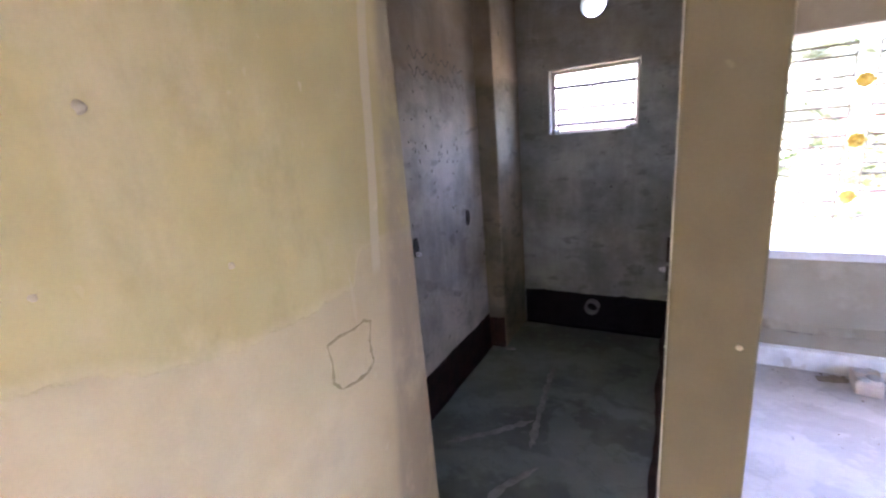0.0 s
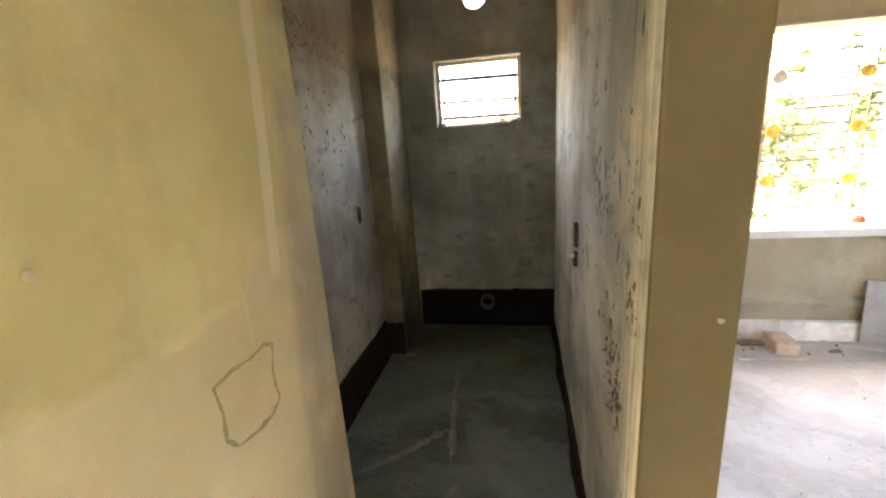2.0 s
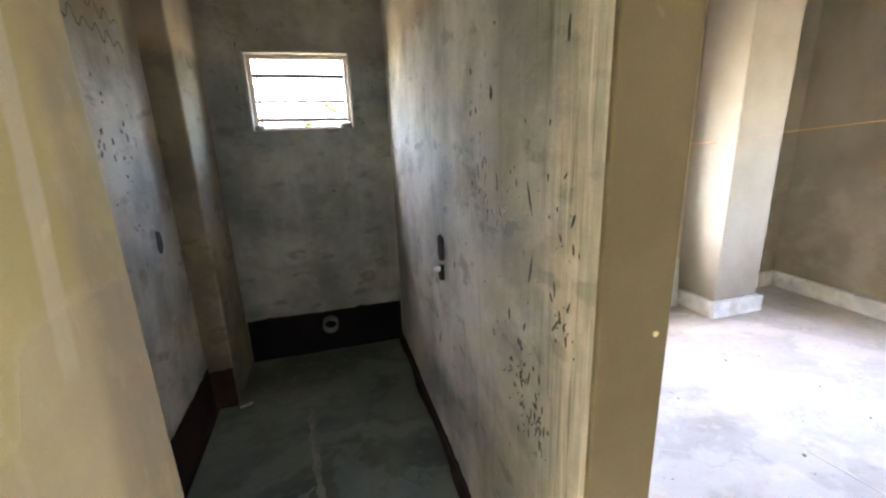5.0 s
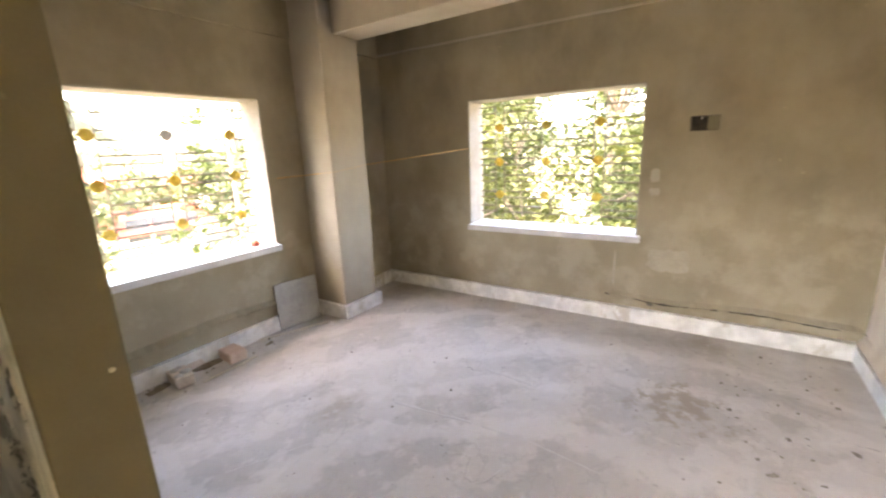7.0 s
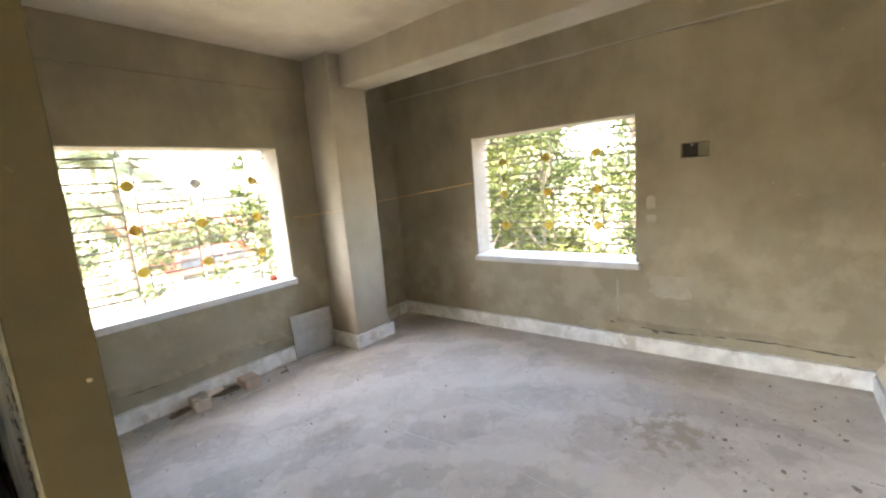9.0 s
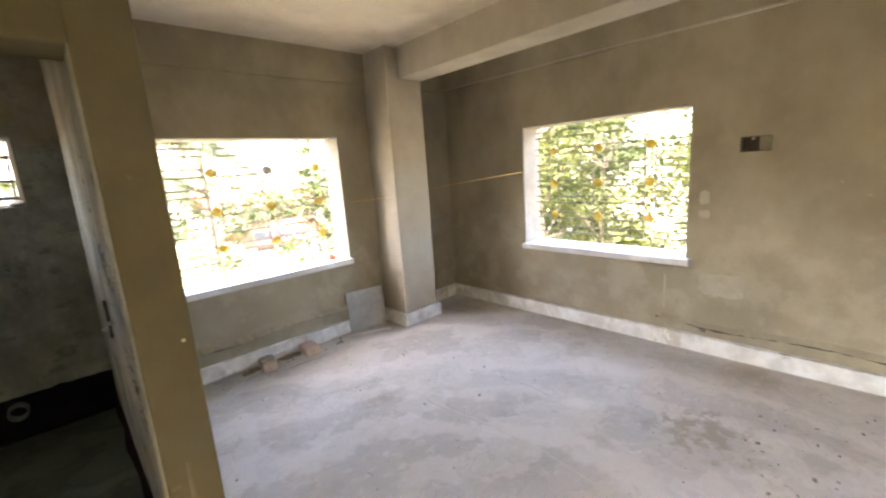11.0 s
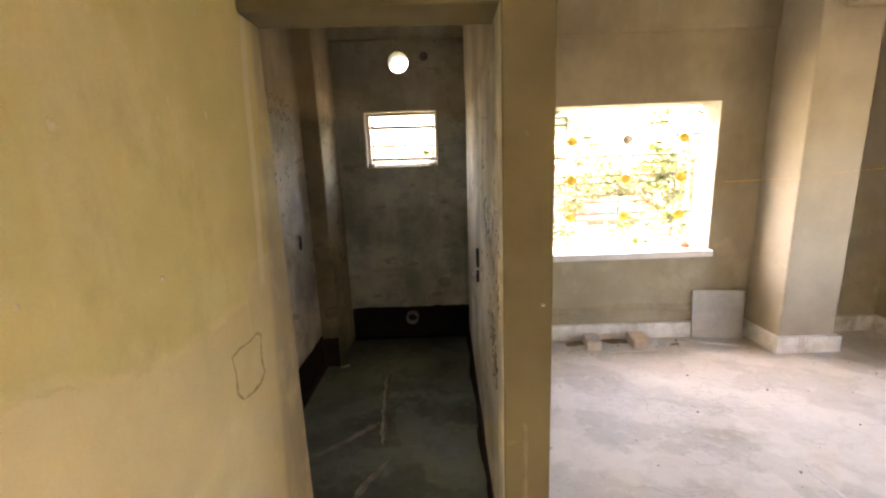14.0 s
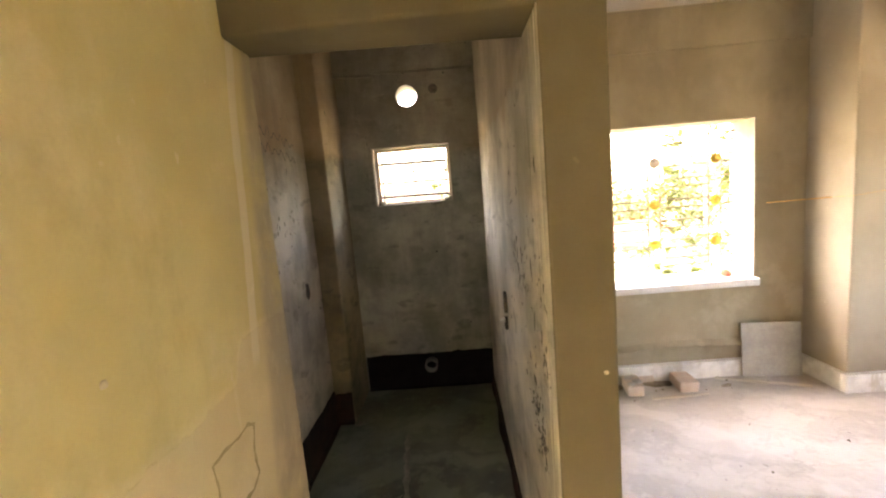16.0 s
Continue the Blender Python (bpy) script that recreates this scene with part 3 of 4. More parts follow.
skirting("baseboard_north", X_PART1, 2.49, Y_NORTH - S, Y_NORTH + 0.01)
skirting("baseboard_corner", 3.01, X_EAST - S, Y_NORTH - S, Y_NORTH + 0.01)
skirting("baseboard_east", X_EAST - S, X_EAST + 0.01, Y_SOUTH + S, Y_NORTH + 0.008)
skirting("baseboard_south", X_LEFT, X_EAST + 0.008, Y_SOUTH - 0.01, Y_SOUTH + 0.055, 0.113)
skirting("baseboard_column_front", 2.49, 3.01, 3.06, 3.11)
skirting("baseboard_column_left", 2.49, 2.53, 3.11, Y_NORTH)
skirting("baseboard_column_right", 2.97, 3.01, 3.11, Y_NORTH)


def ragged_lip(name, a, b, axis, plane, z, depth, seed, gap=0.008, material=WALL):
    """The lower edge of the wall's plaster: an uneven proud strip, with the shaded gap under it painted dark."""
    rnd = random.Random(seed)
    bm = bmesh.new()
    n = max(6, int(abs(b - a) / 0.04))
    rows = []
    for i in range(n + 1):
        u = a + (b - a) * i / n
        end = min(1.0, i / 2.0, (n - i) / 2.0)
        d = depth * end * (0.75 + 0.5 * rnd.random())
        zz = z + 0.008 * (rnd.random() - 0.5) + 0.012 * math.sin(i * 0.21 + seed)
        ring = [(0.004, zz + 0.05), (-d, zz + 0.006), (-d * 0.9, zz), (0.004, zz + 0.003)]
        rows.append([bm.verts.new((u, plane + w, h) if axis == "y" else (plane + w, u, h)) for w, h in ring])
    for p, q in zip(rows, rows[1:]):
        for k in range(4):
            bm.faces.new((p[k], p[(k + 1) % 4], q[(k + 1) % 4], q[k]))
    bmesh.ops.recalc_face_normals(bm, faces=bm.faces)
    lip = structure(mesh_ob(name, bm, material), "ragged lower edge of the wall plaster", "trim")
    bm = bmesh.new()
    rows = []
    side = 1 if depth > 0 else -1
    for i in range(n * 2 + 1):
        u = a + (b - a) * i / (n * 2)
        zz = z - 0.004 + 0.012 * math.sin(i * 0.105 + seed)
        t = gap * max(0.12, 0.45 + noise.noise(Vector((u * 3.1, seed, 0))) + 0.5 * noise.noise(Vector((u * 14, seed, 4)))) + 0.0004
        rows.append([bm.verts.new((u, plane + w, h) if axis == "y" else (plane + w, u, h)) for w, h in ((0.003 * side, zz - t), (-0.002 * side, zz - t * 0.8), (-0.002 * side, zz + t * 0.8), (0.003 * side, zz + t))])
    for p, q in zip(rows, rows[1:]):
        for k in range(3):
            bm.faces.new((p[k], p[k + 1], q[k + 1], q[k]))
    bmesh.ops.recalc_face_normals(bm, faces=bm.faces)
    # dark strip laid on the wall paints the gap and its shade
    part("crack_shade", bm, RECESS_SHADE, lip, "dark strip painting the shaded gap under the plaster edge")


ragged_lip("trim_north", X_PART1, 2.50, "y", Y_NORTH, 0.262, 0.042, 1, 0.018)
ragged_lip("trim_east", 0.95, Y_SOUTH, "x", X_EAST, 0.222, 0.026, 2, 0.024)
ragged_lip("trim_south", X_EAST, 0.5, "y", Y_SOUTH, 0.205, -0.012, 3, 0.006, SOUTH)
fb = bmesh.new()
rows = []
for i in range(61):
    x = X_LEFT + (X_EAST - X_LEFT) * i / 60
    w = 0.004 * noise.noise(Vector((x * 5, 1, 0)))
    rows.append([fb.verts.new((x, Y_SOUTH + d, h)) for d, h in ((-0.01, 0.19 + w), (0.006, 0.185 + w), (0.038 + w, 0.128 + w), (0.040 + w, 0.119 + 0.3 * w), (-0.01, 0.119))])
for p, q in zip(rows, rows[1:]):
    for k in range(4):
        fb.faces.new((p[k], p[k + 1], q[k + 1], q[k]))
bmesh.ops.recalc_face_normals(fb, faces=fb.faces)
structure(mesh_ob("trim_south_fillet", fb, SOUTH), "sloping fillet of plaster above the skirting", "trim")

# lower storey slab edge and ground
structure(mesh_ob("ground", boxed(-400, 500, -400, 600, Z_GROUND - 0.5, Z_GROUND), GRASS), "pale dusty earth around the house", "ground")


# ---- windows ----
def flower(bm, m, r=0.042):
    """A cast rosette: eight round petals about a domed eye."""
    ring = []
    n = 32
    for k, (f, h) in enumerate(((1.0, 0.0), (1.0, 0.006), (0.45, 0.012), (0.2, 0.018))):
        row = []
        for i in range(n):
            t = 2 * math.pi * i / n
            w = f * r * (1 + (0.06 * math.cos(8 * t) if k < 2 else 0.0))
            row.append(bm.verts.new(m @ Vector((w * math.cos(t), w * math.sin(t), h))))
        ring.append(row)
    for a, b in zip(ring, ring[1:]):
        for i in range(n):
            bm.faces.new((a[i], a[(i + 1) % n], b[(i + 1) % n], b[i]))
    bm.faces.new(ring[-1])
    bm.faces.new(ring[0][::-1])


def window(name, axis, plane, opening, centres, outward, label, bare=None):
    """A grille of thin bars with cast rosettes, a marble sill and whitewashed reveals, set in an opening."""
    u0, u1, z0, z1 = opening
    root = structure(new(name), label, "window")

    def at(u, w, z):
        return (u, w, z) if axis == "y" else (w, u, z)

    def slab(u_a, u_b, w_a, w_b, z_a, z_b):
        a, b = at(u_a, w_a, z_a), at(u_b, w_b, z_b)
        return boxed(min(a[0], b[0]), max(a[0], b[0]), min(a[1], b[1]), max(a[1], b[1]), z_a, z_b)

    part("sill", slab(u0 - 0.035, u1 - 0.004, plane - 0.07, plane, z0, z0 + 0.055), MARBLE, root, "white marble sill slab", 0.004)
    part("sill", slab(u0 + 0.002, u1 - 0.004, plane, plane + outward * 0.3, z0 + 0.002, z0 + 0.054), MARBLE, root, "white marble sill slab", 0.003)
    # dark strip paints the gap and shade below the sill
    part("joint_shade", slab(u0 - 0.03, u1 - 0.01, plane - 0.003, plane + 0.002, z0 - 0.008, z0 - 0.0005), RECESS_SHADE, root, "dark strip painting the gap and shade under the sill")
    for a, b in ((u0 - 0.002, u0 + 0.006), (u1 - 0.006, u1 + 0.002)):
        part("reveal", slab(a, b, plane + 0.004, plane + 0.288, z0 + 0.056, z1 - 0.006), WHITEWASH, root)
    part("reveal", slab(u0 - 0.002, u1 + 0.002, plane + 0.004, plane + 0.288, z1 - 0.006, z1 + 0.002), WHITEWASH, root)
    g = plane + 0.245
    top, bot = z1 - 0.03, z0 + 0.085
    gap = 0.049
    for c in centres:
        for d in (-gap, gap):
            bm = bmesh.new()
            rod(bm, at(c + d, g, 0.925 - 0.034), at(c + d, g, 1.94 + 0.034), 0.0068, n=6)
            part("upright_bar", bm, IRON, root)
        for za, zb in ((bot - 0.035, 0.895), (1.972, top + 0.026)):
            bm = bmesh.new()
            rod(bm, at(c - gap / 2, g, za), at(c - gap / 2, g, zb), 0.0062, n=6)
            part("anchor_bar", bm, IRON, root)
    # bars in close pairs, one pair at each row of rosettes and one between
    ends = [u0 + 0.004] + [c + d for c in centres for d in (-gap, gap)] + [u1 - 0.004]
    for z in (1.94, 1.762, 1.59, 1.42, 1.25, 1.08, 0.925):
        for dz in (-0.032, 0.032):
            for a, b in zip(ends[::2], ends[1::2]):
                bm = bmesh.new()
                rod(bm, at(a, g + 0.004, z + dz), at(b, g + 0.004, z + dz), 0.0082, n=6)
                part("cross_bar", bm, IRON, root)
    for c in centres:
        for z in (1.762, 1.42, 1.08):
            bm = bmesh.new()
            turn = Matrix.Rotation(radians(90), 4, "X") if axis == "y" else Matrix.Rotation(radians(-90), 4, "Y")
            flower(bm, Matrix.Translation(at(c, g - 0.006, z)) @ turn)
            if (c, z) == bare:
                part("rosette", bm, ZINC, root, "unpainted grey cast rosette")
            else:
                part("rosette", bm, GOLD, root, "yellow cast rosette")
            bm = bmesh.new()
            rod(bm, at(c - 0.058, g - 0.003, z), at(c + 0.058, g - 0.003, z), 0.006, n=8)
            part("rosette_pin", bm, GOLD, root)
    return root


window("window_1", "y", Y_NORTH, W1, (0.99, 1.48, 1.98), 1, "unglazed window with iron grille, yellow rosettes and marble sill", (1.48, 1.762))
window("window_2", "x", X_EAST, W2, (1.117, 1.615, 2.113), 1, "unglazed window with iron grille, yellow rosettes and marble sill")

wb = structure(new("window_3"), "small unglazed bathroom window with grey bars", "window")
for a, b in ((WB[0] - 0.002, WB[0] + 0.008), (WB[1] - 0.008, WB[1] + 0.002)):
    part("reveal", boxed(a, b, Y_BATH + 0.004, Y_BATH + 0.198, WB[2], WB[3] - 0.008), WHITEWASH, wb)
part("reveal", boxed(WB[0] - 0.002, WB[1] + 0.002, Y_BATH + 0.004, Y_BATH + 0.198, WB[3] - 0.008, WB[3] + 0.002), WHITEWASH, wb)
for a in ((WB[0] + 0.008, WB[0] + 0.034, WB[2], WB[3] - 0.008), (WB[1] - 0.034, WB[1] - 0.008, WB[2], WB[3] - 0.008), (WB[0] + 0.034, WB[1] - 0.034, WB[3] - 0.034, WB[3] - 0.008), (WB[0] + 0.034, WB[1] - 0.034, WB[2] + 0.001, WB[2] + 0.018)):
    part("frame", boxed(a[0], a[1], Y_BATH + 0.085, Y_BATH + 0.13, a[2], a[3]), SOUTH, wb, "pale plastered frame strip", 0.003)
for z, r in ((1.943, 0.015), (1.866, 0.007), (1.783, 0.011), (1.668, 0.014)):
    bm = bmesh.new()
    rod(bm, (WB[0], Y_BATH + 0.105, z + 0.004), (WB[1], Y_BATH + 0.105, z - 0.004), r)
    part("cross_bar", bm, BAR, wb)
for x in (WB[0] + 0.055, WB[1] - 0.05):
    bm = bmesh.new()
    rod(bm, (x, Y_BATH + 0.1, WB[2] + 0.02), (x + 0.005, Y_BATH + 0.1, WB[3] - 0.02), 0.008)
    part("upright_bar", bm, BAR, wb)
for x0, z0, x1, z1 in ((-0.525, 1.935, -0.495, 1.784), (-0.515, 1.665, -0.513, 1.61)):
    bm = bmesh.new()
    rod(bm, (x0, Y_BATH + 0.105, z0), (x1, Y_BATH + 0.105, z1), 0.008)
    part("bent_bar", bm, BAR, wb)
# mortar left in the lower corners of the opening
for x, r, seed in ((WB[0] + 0.035, 0.040, 3.0), (WB[1] - 0.045, 0.050, 9.0)):
    bm = bmesh.new()
    bmesh.ops.create_icosphere(bm, subdivisions=3, radius=r)
    for v in bm.verts:
        v.co *= 1 + 0.35 * noise.noise(v.co * 40 + Vector((seed, 0, 0)))
        v.co.z = max(v.co.z * 0.75, -0.006)
    bmesh.ops.translate(bm, vec=(x, Y_BATH + 0.07, WB[2] + 0.004), verts=bm.verts)
    tagged(mesh_ob("mortar_lump", bm, DRIED, smooth=True), "rough grey mortar lump on the bathroom window ledge", "mortar", "mortar on the window ledge")


# ---- fittings ----
jb = tagged(new("junction_box"), "open recessed electrical box with a bulb holder stub", "electrical box")
bm = bmesh.new()
box(bm, X_EAST + 0.06, X_EAST + 0.10, 0.2, 0.4, 1.63, 1.75)
# near-black back paints the shade inside the box
part("back_plate", bm, RECESS_SHADE, jb)
for a in ((0.206, 0.211, 1.637, 1.747), (0.391, 0.396, 1.637, 1.747), (0.211, 0.391, 1.635, 1.640), (0.211, 0.391, 1.744, 1.749)):
    part("side_plate", boxed(X_EAST + 0.004, X_EAST + 0.06, *a), IRON, jb)
# lighter plate paints the lit inner side of the box
part("lit_side", boxed(X_EAST + 0.03, X_EAST + 0.036, 0.211, 0.285, 1.642, 1.742), SMEAR, jb)
bm = bmesh.new()
rod(bm, (X_EAST + 0.05, 0.325, 1.735), (X_EAST + 0.015, 0.325, 1.728), 0.007)
part("wire_stub", bm, BRASS, jb)

dp = tagged(new("drain_pipe"), "dark grey plastic waste pipe stub through the black band", "pipe")
bm = bmesh.new()
n = 28
rings = []
for y, r in ((Y_BATH, 0.055), (3.575, 0.055), (3.575, 0.046), (Y_BATH - 0.004, 0.046)):
    rings.append([bm.verts.new((-0.497 + r * math.cos(2 * math.pi * i / n), y, 0.215 + r * math.sin(2 * math.pi * i / n))) for i in range(n)])
for a, b in zip(rings, rings[1:]):
    for i in range(n):
        bm.faces.new((a[i], a[(i + 1) % n], b[(i + 1) % n], b[i]))
bm.faces.new(rings[-1])
bmesh.ops.recalc_face_normals(bm, faces=bm.faces)
part("pipe_stub", bm, PVC, dp, smooth=True)


def chase(name, axis_x, sign, y, z0, z1, w, plug):
    """A rough slot broken out of the wall for water pipes, its shade painted on, with a stub in it."""
    rnd = random.Random(int(y * 100))
    root = tagged(new(name), "dark chase broken out of the cement for a water pipe", "pipe outlet")
    bm = bmesh.new()
    k = 14
    ring0, ring1 = [], []
    for i in range(k):
        t = 2 * math.pi * i / k
        f = 0.85 + 0.3 * rnd.random()
        dy, dz = w * f * max(-1, min(1, 1.3 * math.cos(t))), (z1 - z0) / 2 * f * max(-1, min(1, 1.3 * math.sin(t)))
        ring0.append(bm.verts.new((axis_x + sign * 0.003, y + dy, (z0 + z1) / 2 + dz)))
        ring1.append(bm.verts.new((axis_x - sign * 0.012, y + dy * 1.05, (z0 + z1) / 2 + dz * 1.05)))
    bm.faces.new(ring0)
    for i in range(k):
        bm.faces.new((ring0[i], ring0[(i + 1) % k], ring1[(i + 1) % k], ring1[i]))
    bmesh.ops.recalc_face_normals(bm, faces=bm.faces)
    # dark plate on the wall face paints the slot's inner shade
    part("hollow_shade", bm, RECESS_SHADE, root)
    if plug:
        bm = bmesh.new()
        rod(bm, (axis_x - sign * 0.02, y, z0 + plug), (axis_x + sign * 0.02, y, z0 + plug), 0.013, 0.012, 12)
        rod(bm, (axis_x + sign * 0.021, y, z0 + plug), (axis_x + sign * 0.03, y, z0 + plug), 0.008, 0.008, 6)
        part("plug", bm, BRASS, root, "pale capped pipe stub")


chase("pipe_chase", X_PART0 - 0.006, -1, 2.345, 1.01, 1.11, 0.026, 0)
chase("pipe_chase", X_PART0 - 0.006, -1, 2.35, 0.915, 0.985, 0.024, 0.052)
chase("pipe_chase", X_BATH, 1, 2.87, 1.05, 1.15, 0.03, 0)
chase("pipe_chase", X_BATH, 1, 2.172, 1.015, 1.12, 0.026, 0.012)

# a second, stopped-up hole beside the vent
bm = bmesh.new()
rings = []
for rr, yy in ((0.040, Y_BATH + 0.002), (0.034, Y_BATH - 0.004), (0.026, Y_BATH - 0.002), (0.0, Y_BATH - 0.003)):
    rings.append([bm.verts.new((-0.29 + max(rr, 0.001) * math.cos(2 * math.pi * i / 20), yy, 2.50 + max(rr, 0.001) * math.sin(2 * math.pi * i / 20))) for i in range(20)])
for a, b in zip(rings, rings[1:]):
    for i in range(20):
        bm.faces.new((a[i], a[(i + 1) % 20], b[(i + 1) % 20], b[i]))
bmesh.ops.recalc_face_normals(bm, faces=bm.faces)
tagged(mesh_ob("stopped_hole", bm, PIT), "dark round stopped-up hole high on the bathroom wall", "wall hole")

# outline scratched round the place of a switch box
corners = ((1.028, 1.108), (1.080, 1.112), (1.138, 1.107), (1.184, 1.114), (1.217, 1.098), (1.200, 1.040), (1.202, 1.000), (1.209, 0.968), (1.172, 0.945), (1.118, 0.944), (1.058, 0.957), (1.030, 0.992), (1.036, 1.05))
pts = []
for k, (a, b) in enumerate(zip(corners, corners[1:] + corners[:1])):
    for i in range(4):
        wob = 0.0035 * noise.noise(Vector((k * 1.7 + i * 0.4, 3.0, 0)))
        pts.append((a[0] + (b[0] - a[0]) * i / 4 + wob, a[1] + (b[1] - a[1]) * i / 4 - wob))
bm = bmesh.new()
rows = []
for i, (y, z) in enumerate(pts):
    d = Vector((y - 1.123, z - 1.052)).normalized() * (0.0055 + 0.0025 * math.sin(i * 1.7) + 0.0025 * math.sin(i * 0.6))
    rows.append([bm.verts.new((X_LEFT + w, y + d.x * s, z + d.y * s)) for w, s in ((-0.003, -1), (0.0015, -0.6), (0.0015, 0.6), (-0.003, 1))])
for i in range(len(pts)):
    p, q = rows[i], rows[(i + 1) % len(pts)]
    for k in range(3):
        bm.faces.new((p[k], p[k + 1], q[k + 1], q[k]))
bmesh.ops.recalc_face_normals(bm, faces=bm.faces)
tagged(mesh_ob("scratched_outline", bm, MARK), "rounded square outline scratched into the yellowish plaster", "wall mark")


# two wavy lines scratched across the bathroom wall
for k, z0 in enumerate((2.09, 2.0)):
    bm = bmesh.new()
    rows = []
    for i in range(61):
        y = 2.28 + 0.66 * i / 60
        z = z0 + 0.032 * math.sin(i * 0.78 + k) * (0.7 + 0.3 * math.sin(i * 0.31)) - 0.05 * (i / 60) ** 2
        w = 0.0045 + 0.002 * math.sin(i * 1.9)
        rows.append([bm.verts.new((X_BATH + d, y, z + q * w)) for d, q in ((-0.002, -1), (0.0015, -0.5), (0.0015, 0.5), (-0.002, 1))])
    for p, q in zip(rows, rows[1:]):
        for j in range(3):
            bm.faces.new((p[j], p[j + 1], q[j + 1], q[j]))
    bmesh.ops.recalc_face_normals(bm, faces=bm.faces)
    tagged(mesh_ob("wavy_scratch", bm, PIT), "dark wavy line scratched across the bathroom wall", "wall mark", "wavy lines on the bathroom wall")


def splash(name, m, r, seed):
    rnd = random.Random(seed)
    bm = bmesh.new()
    bmesh.ops.create_icosphere(bm, subdivisions=2, radius=r)
    for v in bm.verts:
        v.co *= 0.75 + 0.5 * rnd.random()
        v.co.z *= 0.35
    bmesh.ops.transform(bm, matrix=m, verts=bm.verts)
    tagged(mesh_ob(name, bm, SPLASH, smooth=True), "small dried splash of pale cement on the plaster", "cement splash", "cement splashes")


splash("cement_splash", pose(0.159, Y_DOOR, 1.146, 90), 0.007, 1)
splash("cement_splash", pose(X_LEFT, 0.808, 1.405, 0, 90), 0.008, 2)
splash("cement_splash", pose(X_LEFT, 0.62, 1.715, 0, 90), 0.010, 3)
splash("cement_splash", pose(X_LEFT, 0.50, 1.45, 0, 90), 0.006, 4)


# ---- loose things on the floor ----
def brick(x, y, turn, material, label, seed, length=0.21, wide=1.0):
    rnd = random.Random(seed)
    bm = bmesh.new()
    box(bm, -0.057, 0.057, -length / 2, length / 2, 0, 0.075)
    bmesh.ops.subdivide_edges(bm, edges=bm.edges, cuts=3, use_grid_fill=True)
    for p in bm.verts:
        k = sum(abs(abs(c) - lim) < 1e-4 for c, lim in ((p.co.x, 0.057), (p.co.y, length / 2), (p.co.z - 0.0375, 0.0375)))
        if p.co.z > 0.001:
            p.co += Vector((rnd.uniform(-1, 1), rnd.uniform(-1, 1), rnd.uniform(-1, 0.4))) * (0.004 if k > 1 else 0.002)
    bmesh.ops.scale(bm, vec=(wide, 1, 1.13), verts=bm.verts)
    ob = mesh_ob("brick", bm, material, 0.011)
    ob.matrix_world = pose(x, y, 0.0, 0, 0, turn)
    return tagged(ob, label, "brick", "bricks by the wall")


crusted = brick(1.088, 3.322, -8, GREYBRICK, "loose brick crusted with pale mortar on the floor", 4, 0.20, 1.08)
bm = bmesh.new()
for cx, cy, r in ((-0.02, 0.05, 0.032), (0.03, -0.02, 0.038), (-0.025, -0.06, 0.03), (0.02, 0.075, 0.024)):
    vs = bmesh.ops.create_icosphere(bm, subdivisions=2, radius=r)["verts"]
    for v in vs:
        v.co *= 1 + 0.3 * noise.noise(v.co * 55 + Vector((cx * 90, 0, 0)))
        v.co.z *= 0.36
        v.co += Vector((cx, cy, 0.083))
part("mortar_crust", bm, SLURRY, crusted, "pale crust of old mortar", smooth=True)
brick(1.488, 3.328, -4, BRICK, "loose dusty pinkish brick on the floor", 5, 0.20, 1.2)

# swept soil and a plaster scrap between the bricks
def soil_heap(x, y, length, width, height, turn, label, seed):
    bm = bmesh.new()
    bmesh.ops.create_icosphere(bm, subdivisions=3, radius=1.0)
    shift = Vector((seed * 3.1, seed * 1.7, 0))
    for v in bm.verts:
        v.co *= 1 + 0.35 * noise.noise(v.co * 2.1 + shift) + 0.12 * noise.noise(v.co * 7 + shift)
        v.co = Vector((v.co.x * length, v.co.y * width, max(v.co.z, -0.1) * height))
    ob = mesh_ob("soil_heap", bm, SOIL, smooth=True)
    ob.matrix_world = pose(x, y, 0.0, 0, 0, turn)
    tagged(ob, label, "soil", "soil by the bricks")


soil_heap(1.325, 3.395, 0.12, 0.042, 0.022, -6, "small heap of dark brown soil swept between the bricks", 0)
soil_heap(0.955, 3.37, 0.085, 0.04, 0.016, 12, "flat heap of dark soil beside the mortared brick", 2)
soil_heap(1.80, 3.30, 0.05, 0.022, 0.006, 20, "thin smear of brown soil near the batten", 5)
scrap = bmesh.new()
for p in box(scrap, -0.075, 0.075, -0.006, 0.006, 0, 0.06):
    p.co.x *= 0.7 if p.co.z > 0.03 else 1.0
bmesh.ops.subdivide_edges(scrap, edges=scrap.edges, cuts=3, use_grid_fill=True)
for p in scrap.verts:
    if p.co.z > 0.001:
        p.co += 0.006 * noise.noise_vector(p.co * 45)
ob = mesh_ob("plaster_scrap", scrap, GREYBRICK, 0.001)
ob.matrix_world = pose(1.245, 3.425, 0.0, -12, 0, -4)
tagged(ob, "broken scrap of plaster leaning on the skirting", "plaster scrap")

tb = bmesh.new()
box(tb, 0, 0.425, -0.006, 0.006, 0, 0.432)
tile = mesh_ob("floor_tile", tb, TILE, 0.002)
tile.matrix_world = pose(2.012, 3.425, 0.003, -5, 0, -8)
tagged(tile, "large grey floor tile leaning against the wall", "tile")


def batten(a, b, w, h, label):
    a, b = Vector(a), Vector(b)
    bm = bmesh.new()
    L = (b - a).length
    box(bm, 0, L, -w / 2, w / 2, 0, h)
    bmesh.ops.subdivide_edges(bm, edges=[e for e in bm.edges if abs(e.verts[0].co.x - e.verts[1].co.x) > L / 2], cuts=6)
